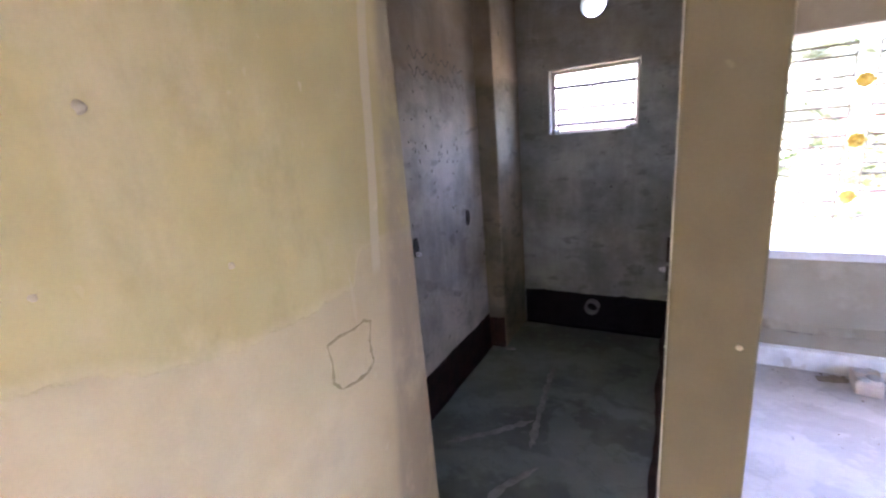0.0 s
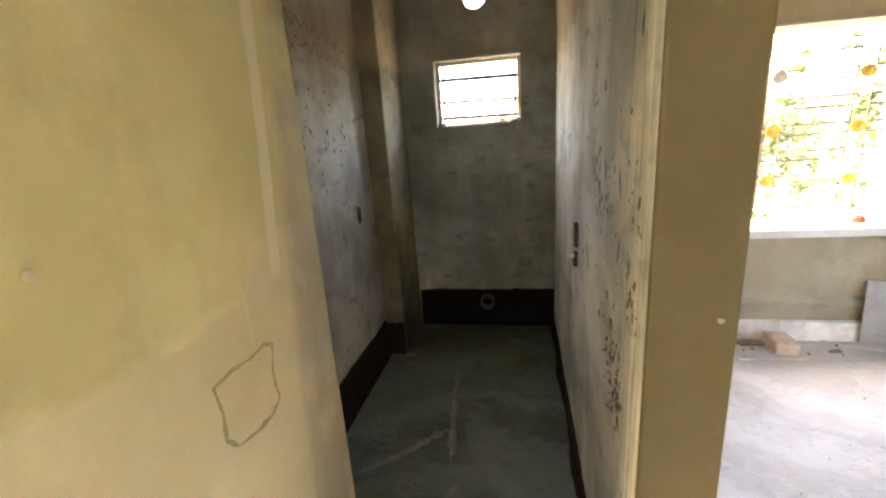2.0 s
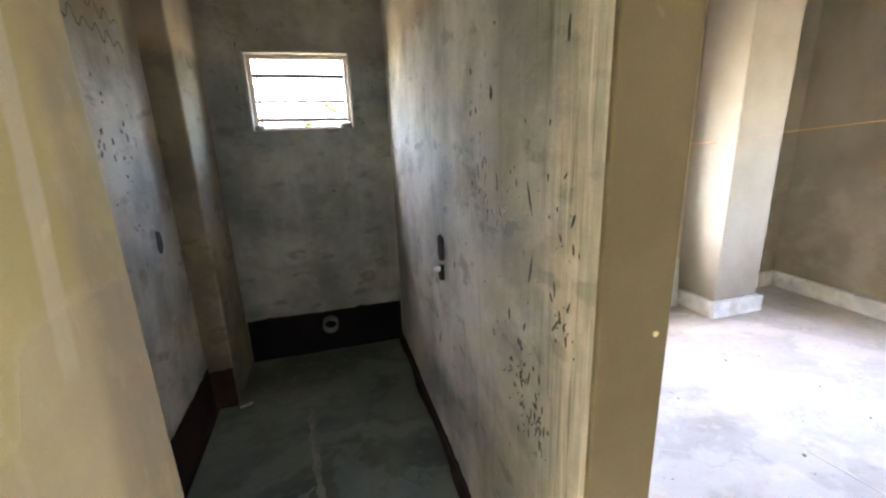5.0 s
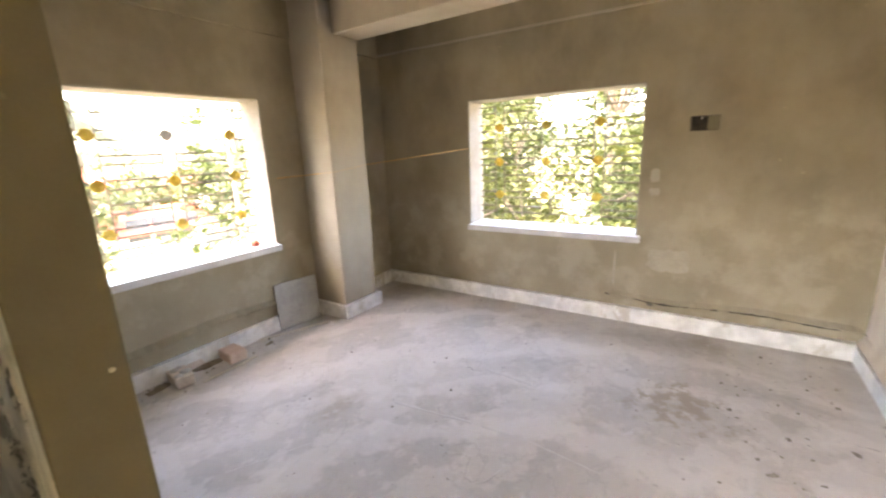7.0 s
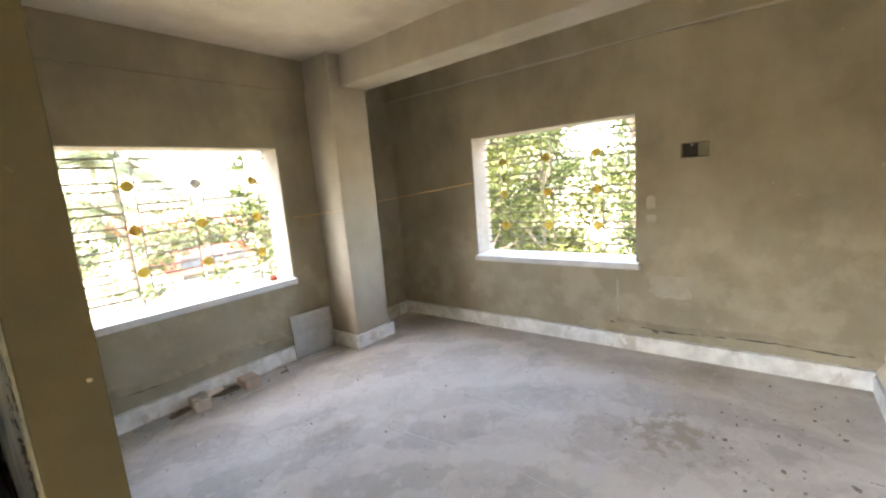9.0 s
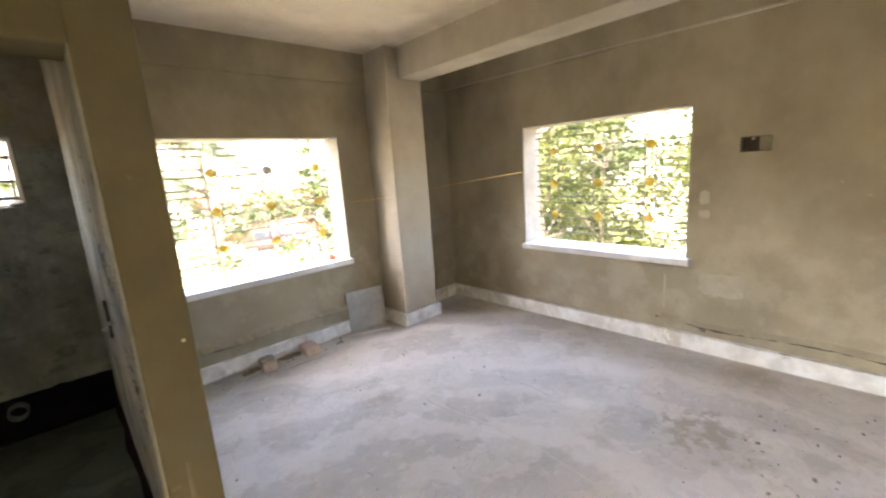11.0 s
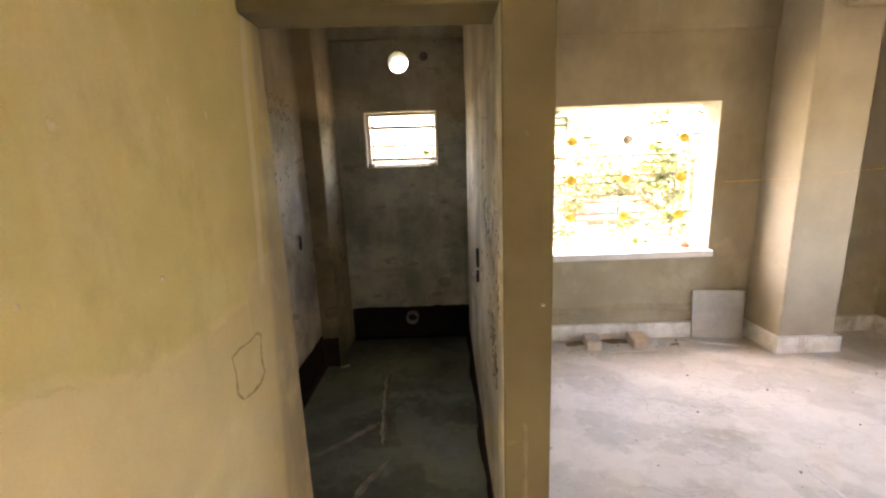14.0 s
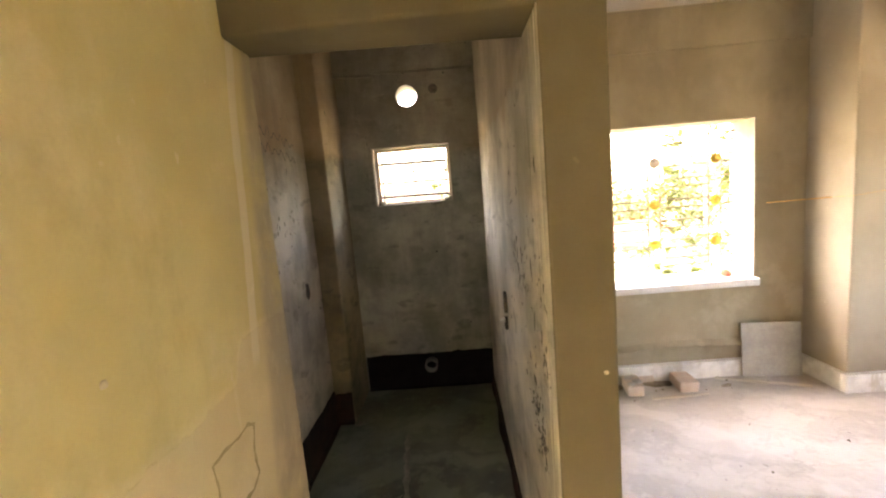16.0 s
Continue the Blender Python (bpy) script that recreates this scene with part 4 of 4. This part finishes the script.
    for v in bm.verts:
        v.co.y += 0.003 * math.sin(v.co.x * 17)
    ob = mesh_ob("batten", bm, WOOD, 0.0015)
    ob.matrix_world = Matrix.Translation(a) @ pose(0, 0, 0, 0, 0, math.degrees(math.atan2(b.y - a.y, b.x - a.x)))
    tagged(ob, label, "batten", "battens on the floor")


batten((1.793, 3.425, 0.0), (2.36, 3.19, 0.0), 0.028, 0.012, "thin pale wooden batten lying before the tile")
batten((1.17, 3.165, 0.0), (1.60, 3.185, 0.0), 0.02, 0.01, "thin pale wooden batten lying before the bricks")

lump = bmesh.new()
bmesh.ops.create_icosphere(lump, subdivisions=3, radius=0.04)
rnd = random.Random(8)
for v in lump.verts:
    v.co *= 1 + 0.25 * noise.noise(v.co * 60)
    v.co.z = max(v.co.z * 0.9, -0.02)
ob = mesh_ob("clay_lump", lump, CLAY, smooth=True)
ob.location = (1.99, 3.60, 0.817)
tagged(ob, "small red clay lump on the marble sill", "clay lump")

# string from window to window round the column
st = tagged(new("string_line"), "thin orange string stretched round the column from window to window", "string")
path = [(2.139, 3.56, 1.372), (2.521, 3.27, 1.398), (2.521, 3.096, 1.41), (2.979, 3.096, 1.455), (3.72, 2.343, 1.57)]
for a, b in zip(path, path[1:]):
    bm = bmesh.new()
    rod(bm, a, b, 0.0013 if b[1] == 3.096 else 0.0042, n=6)
    part("strand", bm, ROPE, st, smooth=True)

# crumbs of mortar and brick swept over the floor
rnd = random.Random(21)
bm = bmesh.new()
for i in range(600):
    if i >= 420:
        x, y = rnd.gauss(2.7, 0.45), max(-0.72, rnd.gauss(-0.25, 0.4))
        if x > 3.6:
            continue
    elif i < 260:
        x, y = rnd.uniform(0.3, 3.6), rnd.uniform(-0.7, 3.4)
    else:
        x, y = rnd.uniform(0.3, 3.6), 3.42 - abs(rnd.gauss(0, 0.12))
    if 2.45 < x < 3.03 and y > 3.0:
        continue
    r = 0.002 + 0.010 * rnd.random() ** 5
    m = pose(x, y, r * 0.3, rnd.uniform(0, 360), rnd.uniform(0, 360), rnd.uniform(0, 360))
    vs = bmesh.ops.create_icosphere(bm, subdivisions=1, radius=r)["verts"]
    for v in vs:
        v.co *= 0.6 + 0.6 * rnd.random()
        v.co.z *= 0.6
    bmesh.ops.transform(bm, matrix=m, verts=vs)
for i in range(38):
    x, y = rnd.gauss(2.25, 0.40), rnd.gauss(-0.28, 0.24)
    if not (0.9 < x < 3.6 and -0.72 < y < 0.6):
        continue
    r = 0.005 + 0.013 * rnd.random() ** 2
    m = pose(x, y, 0.001, 0, 0, rnd.uniform(0, 360))
    vs = bmesh.ops.create_icosphere(bm, subdivisions=1, radius=r)["verts"]
    for v in vs:
        v.co *= 0.6 + 0.6 * rnd.random()
        v.co.x *= 1.6
        v.co.z *= 0.18
    bmesh.ops.transform(bm, matrix=m, verts=vs)
tagged(mesh_ob("floor_crumbs", bm, simple("crumbs", (0.15, 0.13, 0.105), (0.34, 0.31, 0.26), 20, 0.95)), "crumbs of mortar and brick on the screed", "debris", kind="stuff")


# gouges in the render of the partition
rnd = random.Random(77)
render_wall = bpy.data.objects["partition_wall_render"]
gm = []
for k in range(5):
    bm = bmesh.new()
    bmesh.ops.create_icosphere(bm, subdivisions=2, radius=1.0)
    for v in bm.verts:
        v.co *= 0.7 + 0.6 * rnd.random()
    me = bpy.data.meshes.new("gouge")
    bm.to_mesh(me)
    bm.free()
    me.materials.append(PIT)
    gm.append(me)
for cy, cz, spread, count, size in (
        (1.48, 0.82, 0.035, 34, 0.0046), (1.54, 0.80, 0.05, 24, 0.0042), (1.58, 0.90, 0.03, 14, 0.0052), (1.56, 0.93, 0.07, 12, 0.004), (1.375, 1.13, 0.018, 8, 0.006), (1.70, 0.975, 0.06, 10, 0.004), (1.37, 1.13, 0.03, 12, 0.0042), (1.37, 1.34, 0.04, 10, 0.004),
        (1.53, 1.215, 0.012, 2, 0.013), (1.425, 1.19, 0.01, 2, 0.011), (1.61, 1.405, 0.025, 3, 0.012), (1.85, 1.42, 0.06, 7, 0.009), (1.72, 1.36, 0.10, 12, 0.006),
        (1.42, 1.35, 0.09, 7, 0.0038), (1.70, 1.31, 0.05, 4, 0.005), (1.45, 1.5, 0.08, 8, 0.004), (1.9, 1.1, 0.25, 12, 0.0045), (1.75, 1.75, 0.2, 10, 0.005)):
    for i in range(count):
        y, z = cy + rnd.gauss(0, spread), cz + rnd.gauss(0, spread)
        if y < 1.33:
            continue
        ob = new("gouge", rnd.choice(gm))
        ob.parent = render_wall
        q = size * (0.45 + 1.2 * rnd.random() ** 2)
        a = (y - Y_DOOR) / (Y_BATH - Y_DOOR)
        bulge = 0.024 * a * (1 - 0.6 * abs(z / Z_CEIL - 0.75))
        ob.matrix_basis = Matrix.LocRotScale((X_PART0 - 0.003 + bulge, y, z), Euler((rnd.gauss(0.1, 0.35), 0, 0)), (0.0025, q * rnd.uniform(0.22, 0.6), q * rnd.uniform(0.7, 3.2)))

west_wall = bpy.data.objects["bathroom_wall_west"]
for i in range(46):
    y, z = rnd.uniform(2.18, 2.8), rnd.gauss(1.58, 0.14)
    ob = new("gouge", rnd.choice(gm))
    ob.parent = west_wall
    q = 0.0055 * rnd.uniform(0.5, 1.5)
    ob.matrix_basis = Matrix.LocRotScale((X_BATH + 0.0005, y, z), Euler((rnd.uniform(-0.5, 0.5), 0, 0)), (0.0025, q * rnd.uniform(0.5, 1.0), q * rnd.uniform(1.0, 2.6)))


def ridge(points, w, h, seed, label):
    """A low uneven ridge of spilt cement along a line on the floor."""
    rnd = random.Random(seed)
    pts = [Vector((*p, 0)) for p in points]
    fine = []
    for a, b in zip(pts, pts[1:]):
        n = max(3, int((b - a).length / 0.025))
        fine += [a.lerp(b, i / n) for i in range(n)]
    fine.append(pts[-1])
    bm = bmesh.new()
    rows = []
    for i, c in enumerate(fine):
        d = (fine[min(i + 1, len(fine) - 1)] - fine[max(i - 1, 0)]).normalized()
        side = Vector((-d.y, d.x, 0))
        e = min(1, i / 2, (len(fine) - 1 - i) / 2) * rnd.uniform(0.45, 1.1)
        c = c + side * rnd.uniform(-0.003, 0.003)
        rows.append([bm.verts.new(c + side * w * e * k + Vector((0, 0, z))) for k, z in ((-0.55, -0.002), (-0.25, h * e), (0.25, h * e * 0.9), (0.55, -0.002))])
    for p, q in zip(rows, rows[1:]):
        for k in range(3):
            bm.faces.new((p[k], p[k + 1], q[k + 1], q[k]))
    bmesh.ops.recalc_face_normals(bm, faces=bm.faces)
    tagged(mesh_ob("cement_ridge", bm, DRIED if points[0][0] < 0 else SLURRY, smooth=True), label, "cement ridge", "cement ridges on the floor")


ridge([(2.325, 1.50), (2.28, 1.06)], 0.022, 0.004, 1, "low pale ridge of dried cement on the floor")
ridge([(1.665, 1.83), (1.735, 1.25)], 0.022, 0.004, 2, "low pale ridge of dried cement on the floor")
ridge([(1.33, 1.03), (1.40, 0.985), (1.49, 0.965)], 0.016, 0.004, 3, "short pale ridge of dried cement on the floor")
ridge([(0.75, 2.18), (1.0, 2.04), (1.33, 1.86)], 0.008, 0.001, 7, "faint seam of dried cement across the floor")
ridge([(1.735, 1.25), (1.75, 0.9), (1.70, 0.5)], 0.010, 0.0015, 8, "faint seam of dried cement across the floor")
ridge([(2.06, 0.50), (2.09, 0.46), (2.13, 0.455)], 0.03, 0.006, 4, "short pale ridge of dried cement on the floor")
ridge([(-0.655, 2.95), (-0.62, 2.5), (-0.575, 2.1)], 0.05, 0.0025, 5, "long pale streak of dried cement on the bathroom floor")
ridge([(-0.50, 2.0), (-0.62, 1.82), (-0.70, 1.62)], 0.05, 0.0025, 6, "pale streak of dried cement on the bathroom floor")

ridge([(-0.62, 2.34), (-0.80, 2.16), (-1.02, 1.98)], 0.055, 0.002, 9, "faint slanting streak of dried cement on the bathroom floor")
bm = bmesh.new()
for p in box(bm, -0.035, 0.035, -0.016, 0.016, 0, 0.016):
    p.co.y *= 0.6 if p.co.x > 0 else 1.0
ob = mesh_ob("mortar_chip", bm, DRIED, 0.003)
ob.matrix_world = pose(-1.03, 3.10, 0, 0, 0, 20)
tagged(ob, "pale chip of mortar on the bathroom floor", "mortar chip")


def skim(name, axis, plane, u0, u1, z0, z1, out, seed, material, label):
    """A thin ragged patch of filler skimmed on a wall."""
    rnd = random.Random(seed)
    bm = bmesh.new()
    inner, outer = [], []
    for i in range(28):
        t = 2 * math.pi * i / 28
        c, q = math.cos(t), math.sin(t)
        k = (abs(c) ** 5 + abs(q) ** 5) ** -0.2 * rnd.uniform(0.86, 1.06)
        for ring, f, d in ((inner, 0.82, 0.0016 * out), (outer, 1.0, -0.0012 * out)):
            u, z = (u0 + u1) / 2 + (u1 - u0) / 2 * k * c * f, (z0 + z1) / 2 + (z1 - z0) / 2 * k * q * f
            ring.append(bm.verts.new((plane + d, u, z) if axis == "x" else (u, plane + d, z)))
    bm.faces.new(inner)
    for i in range(28):
        bm.faces.new((inner[i], inner[(i + 1) % 28], outer[(i + 1) % 28], outer[i]))
    bmesh.ops.recalc_face_normals(bm, faces=bm.faces)
    tagged(mesh_ob(name, bm, material, smooth=True), label, "wall patch", "wall patches")


skim("filler_patch", "x", X_EAST, 0.29, 0.64, 0.48, 0.70, -1, 3, FILLER, "paler patch of filler skimmed on the wall")
skim("filler_patch", "x", X_EAST, 0.57, 0.65, 1.24, 1.36, -1, 4, FILLER, "small pale smear of filler on the wall")
skim("filler_patch", "x", X_EAST, 0.56, 0.65, 1.13, 1.20, -1, 5, FILLER, "small pale smear of filler on the wall")


skim("dark_smudge", "x", X_EAST, 0.545, 0.60, 0.165, 0.20, -1, 8, PIT, "small dark smudge above the skirting")
skim("filler_patch", "x", X_EAST, 0.872, 0.892, 0.30, 0.66, -1, 6, FILLER, "thin pale run of slurry below the sill")
for k, (x, z0, z1, w) in enumerate(((0.10, 0.30, 0.72, 0.012), (0.08, 0.12, 0.34, 0.009))):
    skim("filler_patch", "y", Y_DOOR, x - w, x + w, z0, z1, -1, 11 + k, SMEAR, "thin pale run of plaster down the pillar")


# ---- outside ----
def leaf_cloud(rnd, centres, count, size, droop=0.5):
    """Leaves, each a folded blade of four triangles, scattered through clumps (x, y, z, r)."""
    verts, faces = [], []
    for _ in range(count):
        cx, cy, cz, r = rnd.choice(centres)
        d = Vector((rnd.gauss(0, 1), rnd.gauss(0, 1), rnd.gauss(0, 0.8)))
        d = d.normalized() * r * rnd.random() ** 0.45
        s = size * rnd.uniform(0.6, 1.3)
        q = Euler((rnd.uniform(-1.2, 1.2), rnd.uniform(-0.3, 0.3) - droop, rnd.uniform(0, 6.283))).to_matrix()
        base = Vector((cx, cy, cz)) + d
        k = len(verts)
        for p in ((0, 0, 0), (s * 0.45, s * 0.24, s * 0.07), (s, 0, -s * 0.12), (s * 0.45, -s * 0.24, s * 0.07), (s * 0.5, 0, 0)):
            verts.append(base + q @ Vector(p))
        faces += [(k, k + 4, k + 1), (k + 1, k + 4, k + 2), (k + 2, k + 4, k + 3), (k + 3, k + 4, k)]
    return verts, faces


def tree(x, y, height, radius, count, size, material, seed, label, low=0.3):
    rnd = random.Random(seed)
    root = tagged(new("tree"), label, "tree", "trees behind the house")
    root.location = (x, y, Z_GROUND)
    bm = bmesh.new()
    p = Vector((0, 0, 0))
    r = 0.035 * height * 0.5
    for i in range(6):
        q = p + Vector((rnd.uniform(-0.12, 0.12), rnd.uniform(-0.12, 0.12), 1.0)) * height * 0.13
        rod(bm, p, q, r, r * 0.85, 10, False)
        p, r = q, r * 0.85
    part("trunk", bm, BARK, root, smooth=True)
    clumps = []
    for i in range(26):
        t = rnd.uniform(0, 6.283)
        h = height * rnd.uniform(low, 1.0)
        w = radius * math.sqrt(max(0.05, 1 - ((h / height - 0.62) / 0.45) ** 2)) * rnd.uniform(0.35, 1.0)
        c = Vector((w * math.cos(t), w * math.sin(t), h))
        start = Vector((0, 0, max(height * 0.2, min(height * 0.75, h - w * 0.5))))
        mid = (start + c) / 2 + Vector((0, 0, -0.08 * w))
        bm = bmesh.new()
        rod(bm, start, mid, 0.018 * height * 0.3, 0.012 * height * 0.3, 6, False)
        rod(bm, mid, c, 0.012 * height * 0.3, 0.004, 6, False)
        part("limb", bm, BARK, root, smooth=True)
        clumps.append((*c, radius * rnd.uniform(0.22, 0.42)))
    verts, faces = leaf_cloud(rnd, clumps, count, size)
    me = bpy.data.meshes.new("crown")
    me.from_pydata(verts, [], faces)
    me.materials.append(material)
    crown = new("crown", me)
    crown.parent = root
    return root


def palm(x, y, height, seed, label):
    rnd = random.Random(seed)
    root = tagged(new("palm_tree"), label, "palm tree", "palms behind the house")
    root.location = (x, y, Z_GROUND)
    bm = bmesh.new()
    lean = Vector((rnd.uniform(-0.06, 0.06), rnd.uniform(-0.06, 0.06), 1))
    for i in range(10):
        rod(bm, lean * height * i / 10, lean * height * (i + 1) / 10, 0.15 - 0.006 * i, 0.135 - 0.006 * i, 10, False)
    part("trunk", bm, BARK, root, smooth=True)
    top = lean * height
    for f in range(18):
        t = f * 2.4 + rnd.uniform(-0.2, 0.2)
        rise, length = rnd.uniform(-0.1, 1.0), rnd.uniform(1.7, 2.5)
        verts, faces = [], []
        prev = None
        n = 16
        for i in range(n + 1):
            s = i / n
            out = length * (s - 0.12 * s * s)
            z = length * (rise * s - (0.55 + 0.5 * rise) * s * s)
            c = top + Vector((out * math.cos(t), out * math.sin(t), z))
            side = Vector((-math.sin(t), math.cos(t), 0))
            along = Vector((math.cos(t), math.sin(t), rise - 2 * (0.55 + 0.5 * rise) * s)).normalized()
            if prev is not None:
                k = len(verts)
                w = 0.02 * (1 - s) + 0.004
                verts += [prev + side * w, prev - side * w, c - side * w, c + side * w]
                faces.append((k, k + 1, k + 2, k + 3))
            prev = c
            if i > 1:
                blade = 0.55 * math.sin(math.pi * min(1, 0.15 + 0.85 * s)) + 0.12
                for sg in (-1, 1):
                    for u in (0.0, 0.5):
                        k = len(verts)
                        p0 = c - along * u * length / n
                        tip = p0 + (side * sg + along * 0.55).normalized() * blade + Vector((0, 0, -0.35 * blade - 0.1 * rnd.random()))
                        w = along * 0.022
                        mid = (p0 + tip) / 2 + Vector((0, 0, 0.05))
                        verts += [p0 - w, p0 + w, mid + w, tip, mid - w]
                        faces += [(k, k + 1, k + 2, k + 4), (k + 4, k + 2, k + 3)]
        me = bpy.data.meshes.new("frond")
        me.from_pydata(verts, [], faces)
        me.materials.append(PALM)
        ob = new("frond", me)
        ob.parent = root
    return root


# before the east window
tree(8.2, 5.0, 7.2, 2.2, 7500, 0.16, LEAF3, 31, "leafy tree with sunlit yellow-green leaves")
tree(9.4, 2.0, 7.2, 2.2, 7500, 0.16, LEAF3, 32, "leafy tree with sunlit yellow-green leaves")
tree(13.0, 6.8, 7.4, 2.8, 10000, 0.25, LEAF, 33, "dense dark green tree behind the nearer one")
tree(14.5, 1.2, 7.0, 2.8, 10000, 0.25, LEAF, 34, "dense dark green tree behind the nearer one")
tree(10.4, 4.6, 6.2, 1.7, 2600, 0.18, LEAF, 41, "bushy green tree between the nearer ones", 0.15)
tree(8.0, 3.5, 4.3, 1.2, 3000, 0.15, LEAF3, 42, "low yellow-green bush below the window", 0.15)
tree(11.5, 8.5, 6.6, 2.2, 5000, 0.2, LEAF3, 43, "leafy tree with sunlit yellow-green leaves")
tree(8.6, 1.0, 4.8, 1.4, 3000, 0.15, LEAF, 44, "low bushy tree below the window", 0.15)
# before the north window
tree(5.35, 9.2, 6.7, 0.95, 1000, 0.20, LEAF, 35, "open-crowned tree with large sunlit leaves", 0.2)
tree(4.0, 8.8, 3.7, 0.7, 380, 0.22, LEAF, 36, "low bushy green tree below the window", 0.3)
tree(2.1, 9.0, 4.1, 0.75, 360, 0.20, LEAF2, 38, "low bushy tree below the window", 0.3)
tree(6.9, 10.4, 4.6, 1.0, 900, 0.20, LEAF, 48, "leafy tree with sunlit yellow-green leaves", 0.2)
tree(12.5, 26.0, 4.4, 2.0, 1200, 0.36, LEAF, 39, "rounded dense green tree in the distance")
for i in range(7):
    tree(4.0 + 1.9 * i, 27.0 + 2.5 * math.sin(i * 2.1), 4.6 + 0.9 * math.sin(i * 1.3), 1.8, 700, 0.4, LEAF if i % 2 else LEAF2, 60 + i, "distant rounded tree in a hazy green row")
palm(4.0, 15.5, 6.2, 51, "tall coconut palm with drooping fronds")
palm(4.2, 21.0, 7.0, 52, "tall coconut palm with drooping fronds")
palm(2.1, 14.0, 4.9, 53, "shorter coconut palm with drooping fronds")
tree(-0.3, 12.5, 5.6, 0.7, 900, 0.2, LEAF, 54, "slim pointed tree behind the bathroom window", 0.2)


def house(x, y, w, d, h, label, seed):
    root = tagged(new("house"), label, "house", "houses in the distance")
    root.location = (x, y, Z_GROUND)
    part("wall", boxed(-w / 2, w / 2, -d / 2, d / 2, 0, h), HOUSEWALL, root)
    bm = bmesh.new()
    e = 0.5
    for dz in (0, 0.08):
        for p in ((-w / 2 - e, -d / 2 - e, h - 0.1), (w / 2 + e, -d / 2 - e, h - 0.1), (w / 2 + e, 0, h + d * 0.28), (-w / 2 - e, 0, h + d * 0.28), (w / 2 + e, d / 2 + e, h - 0.1), (-w / 2 - e, d / 2 + e, h - 0.1)):
            bm.verts.new((p[0], p[1], p[2] + dz))
    bm.verts.ensure_lookup_table()
    for f in ((0, 1, 2, 3), (3, 2, 4, 5), (6, 7, 8, 9), (9, 8, 10, 11), (0, 1, 7, 6), (5, 4, 10, 11), (1, 2, 8, 7), (2, 4, 10, 8), (0, 3, 9, 6), (3, 5, 11, 9)):
        bm.faces.new([bm.verts[i] for i in f])
    bmesh.ops.recalc_face_normals(bm, faces=bm.faces)
    part("roof", bm, ROOF, root, "red sheet roof")
    for i in range(3):
        for z in ((1.0, 2.2) if h > 3 else (0.9, 1.9)):
            cx = (i - 1) * w * 0.3
            if z == 1.0 or h <= 3:
                win = part("window", boxed(cx - 0.5, cx + 0.5, -d / 2 - 0.03, -d / 2 + 0.05, 0.9, 2.0), PANE, root)
                part("frame", boxed(cx - 0.56, cx + 0.56, -d / 2 - 0.05, -d / 2 - 0.031, 1.42, 1.48), HOUSEWALL, win)
                break


house(11.6, 33.0, 7.0, 5.0, 3.0, "low white house with a red sheet roof", 1)
house(9.9, 26.0, 4.0, 3.6, 1.3, "small shed with a red sheet roof", 2)
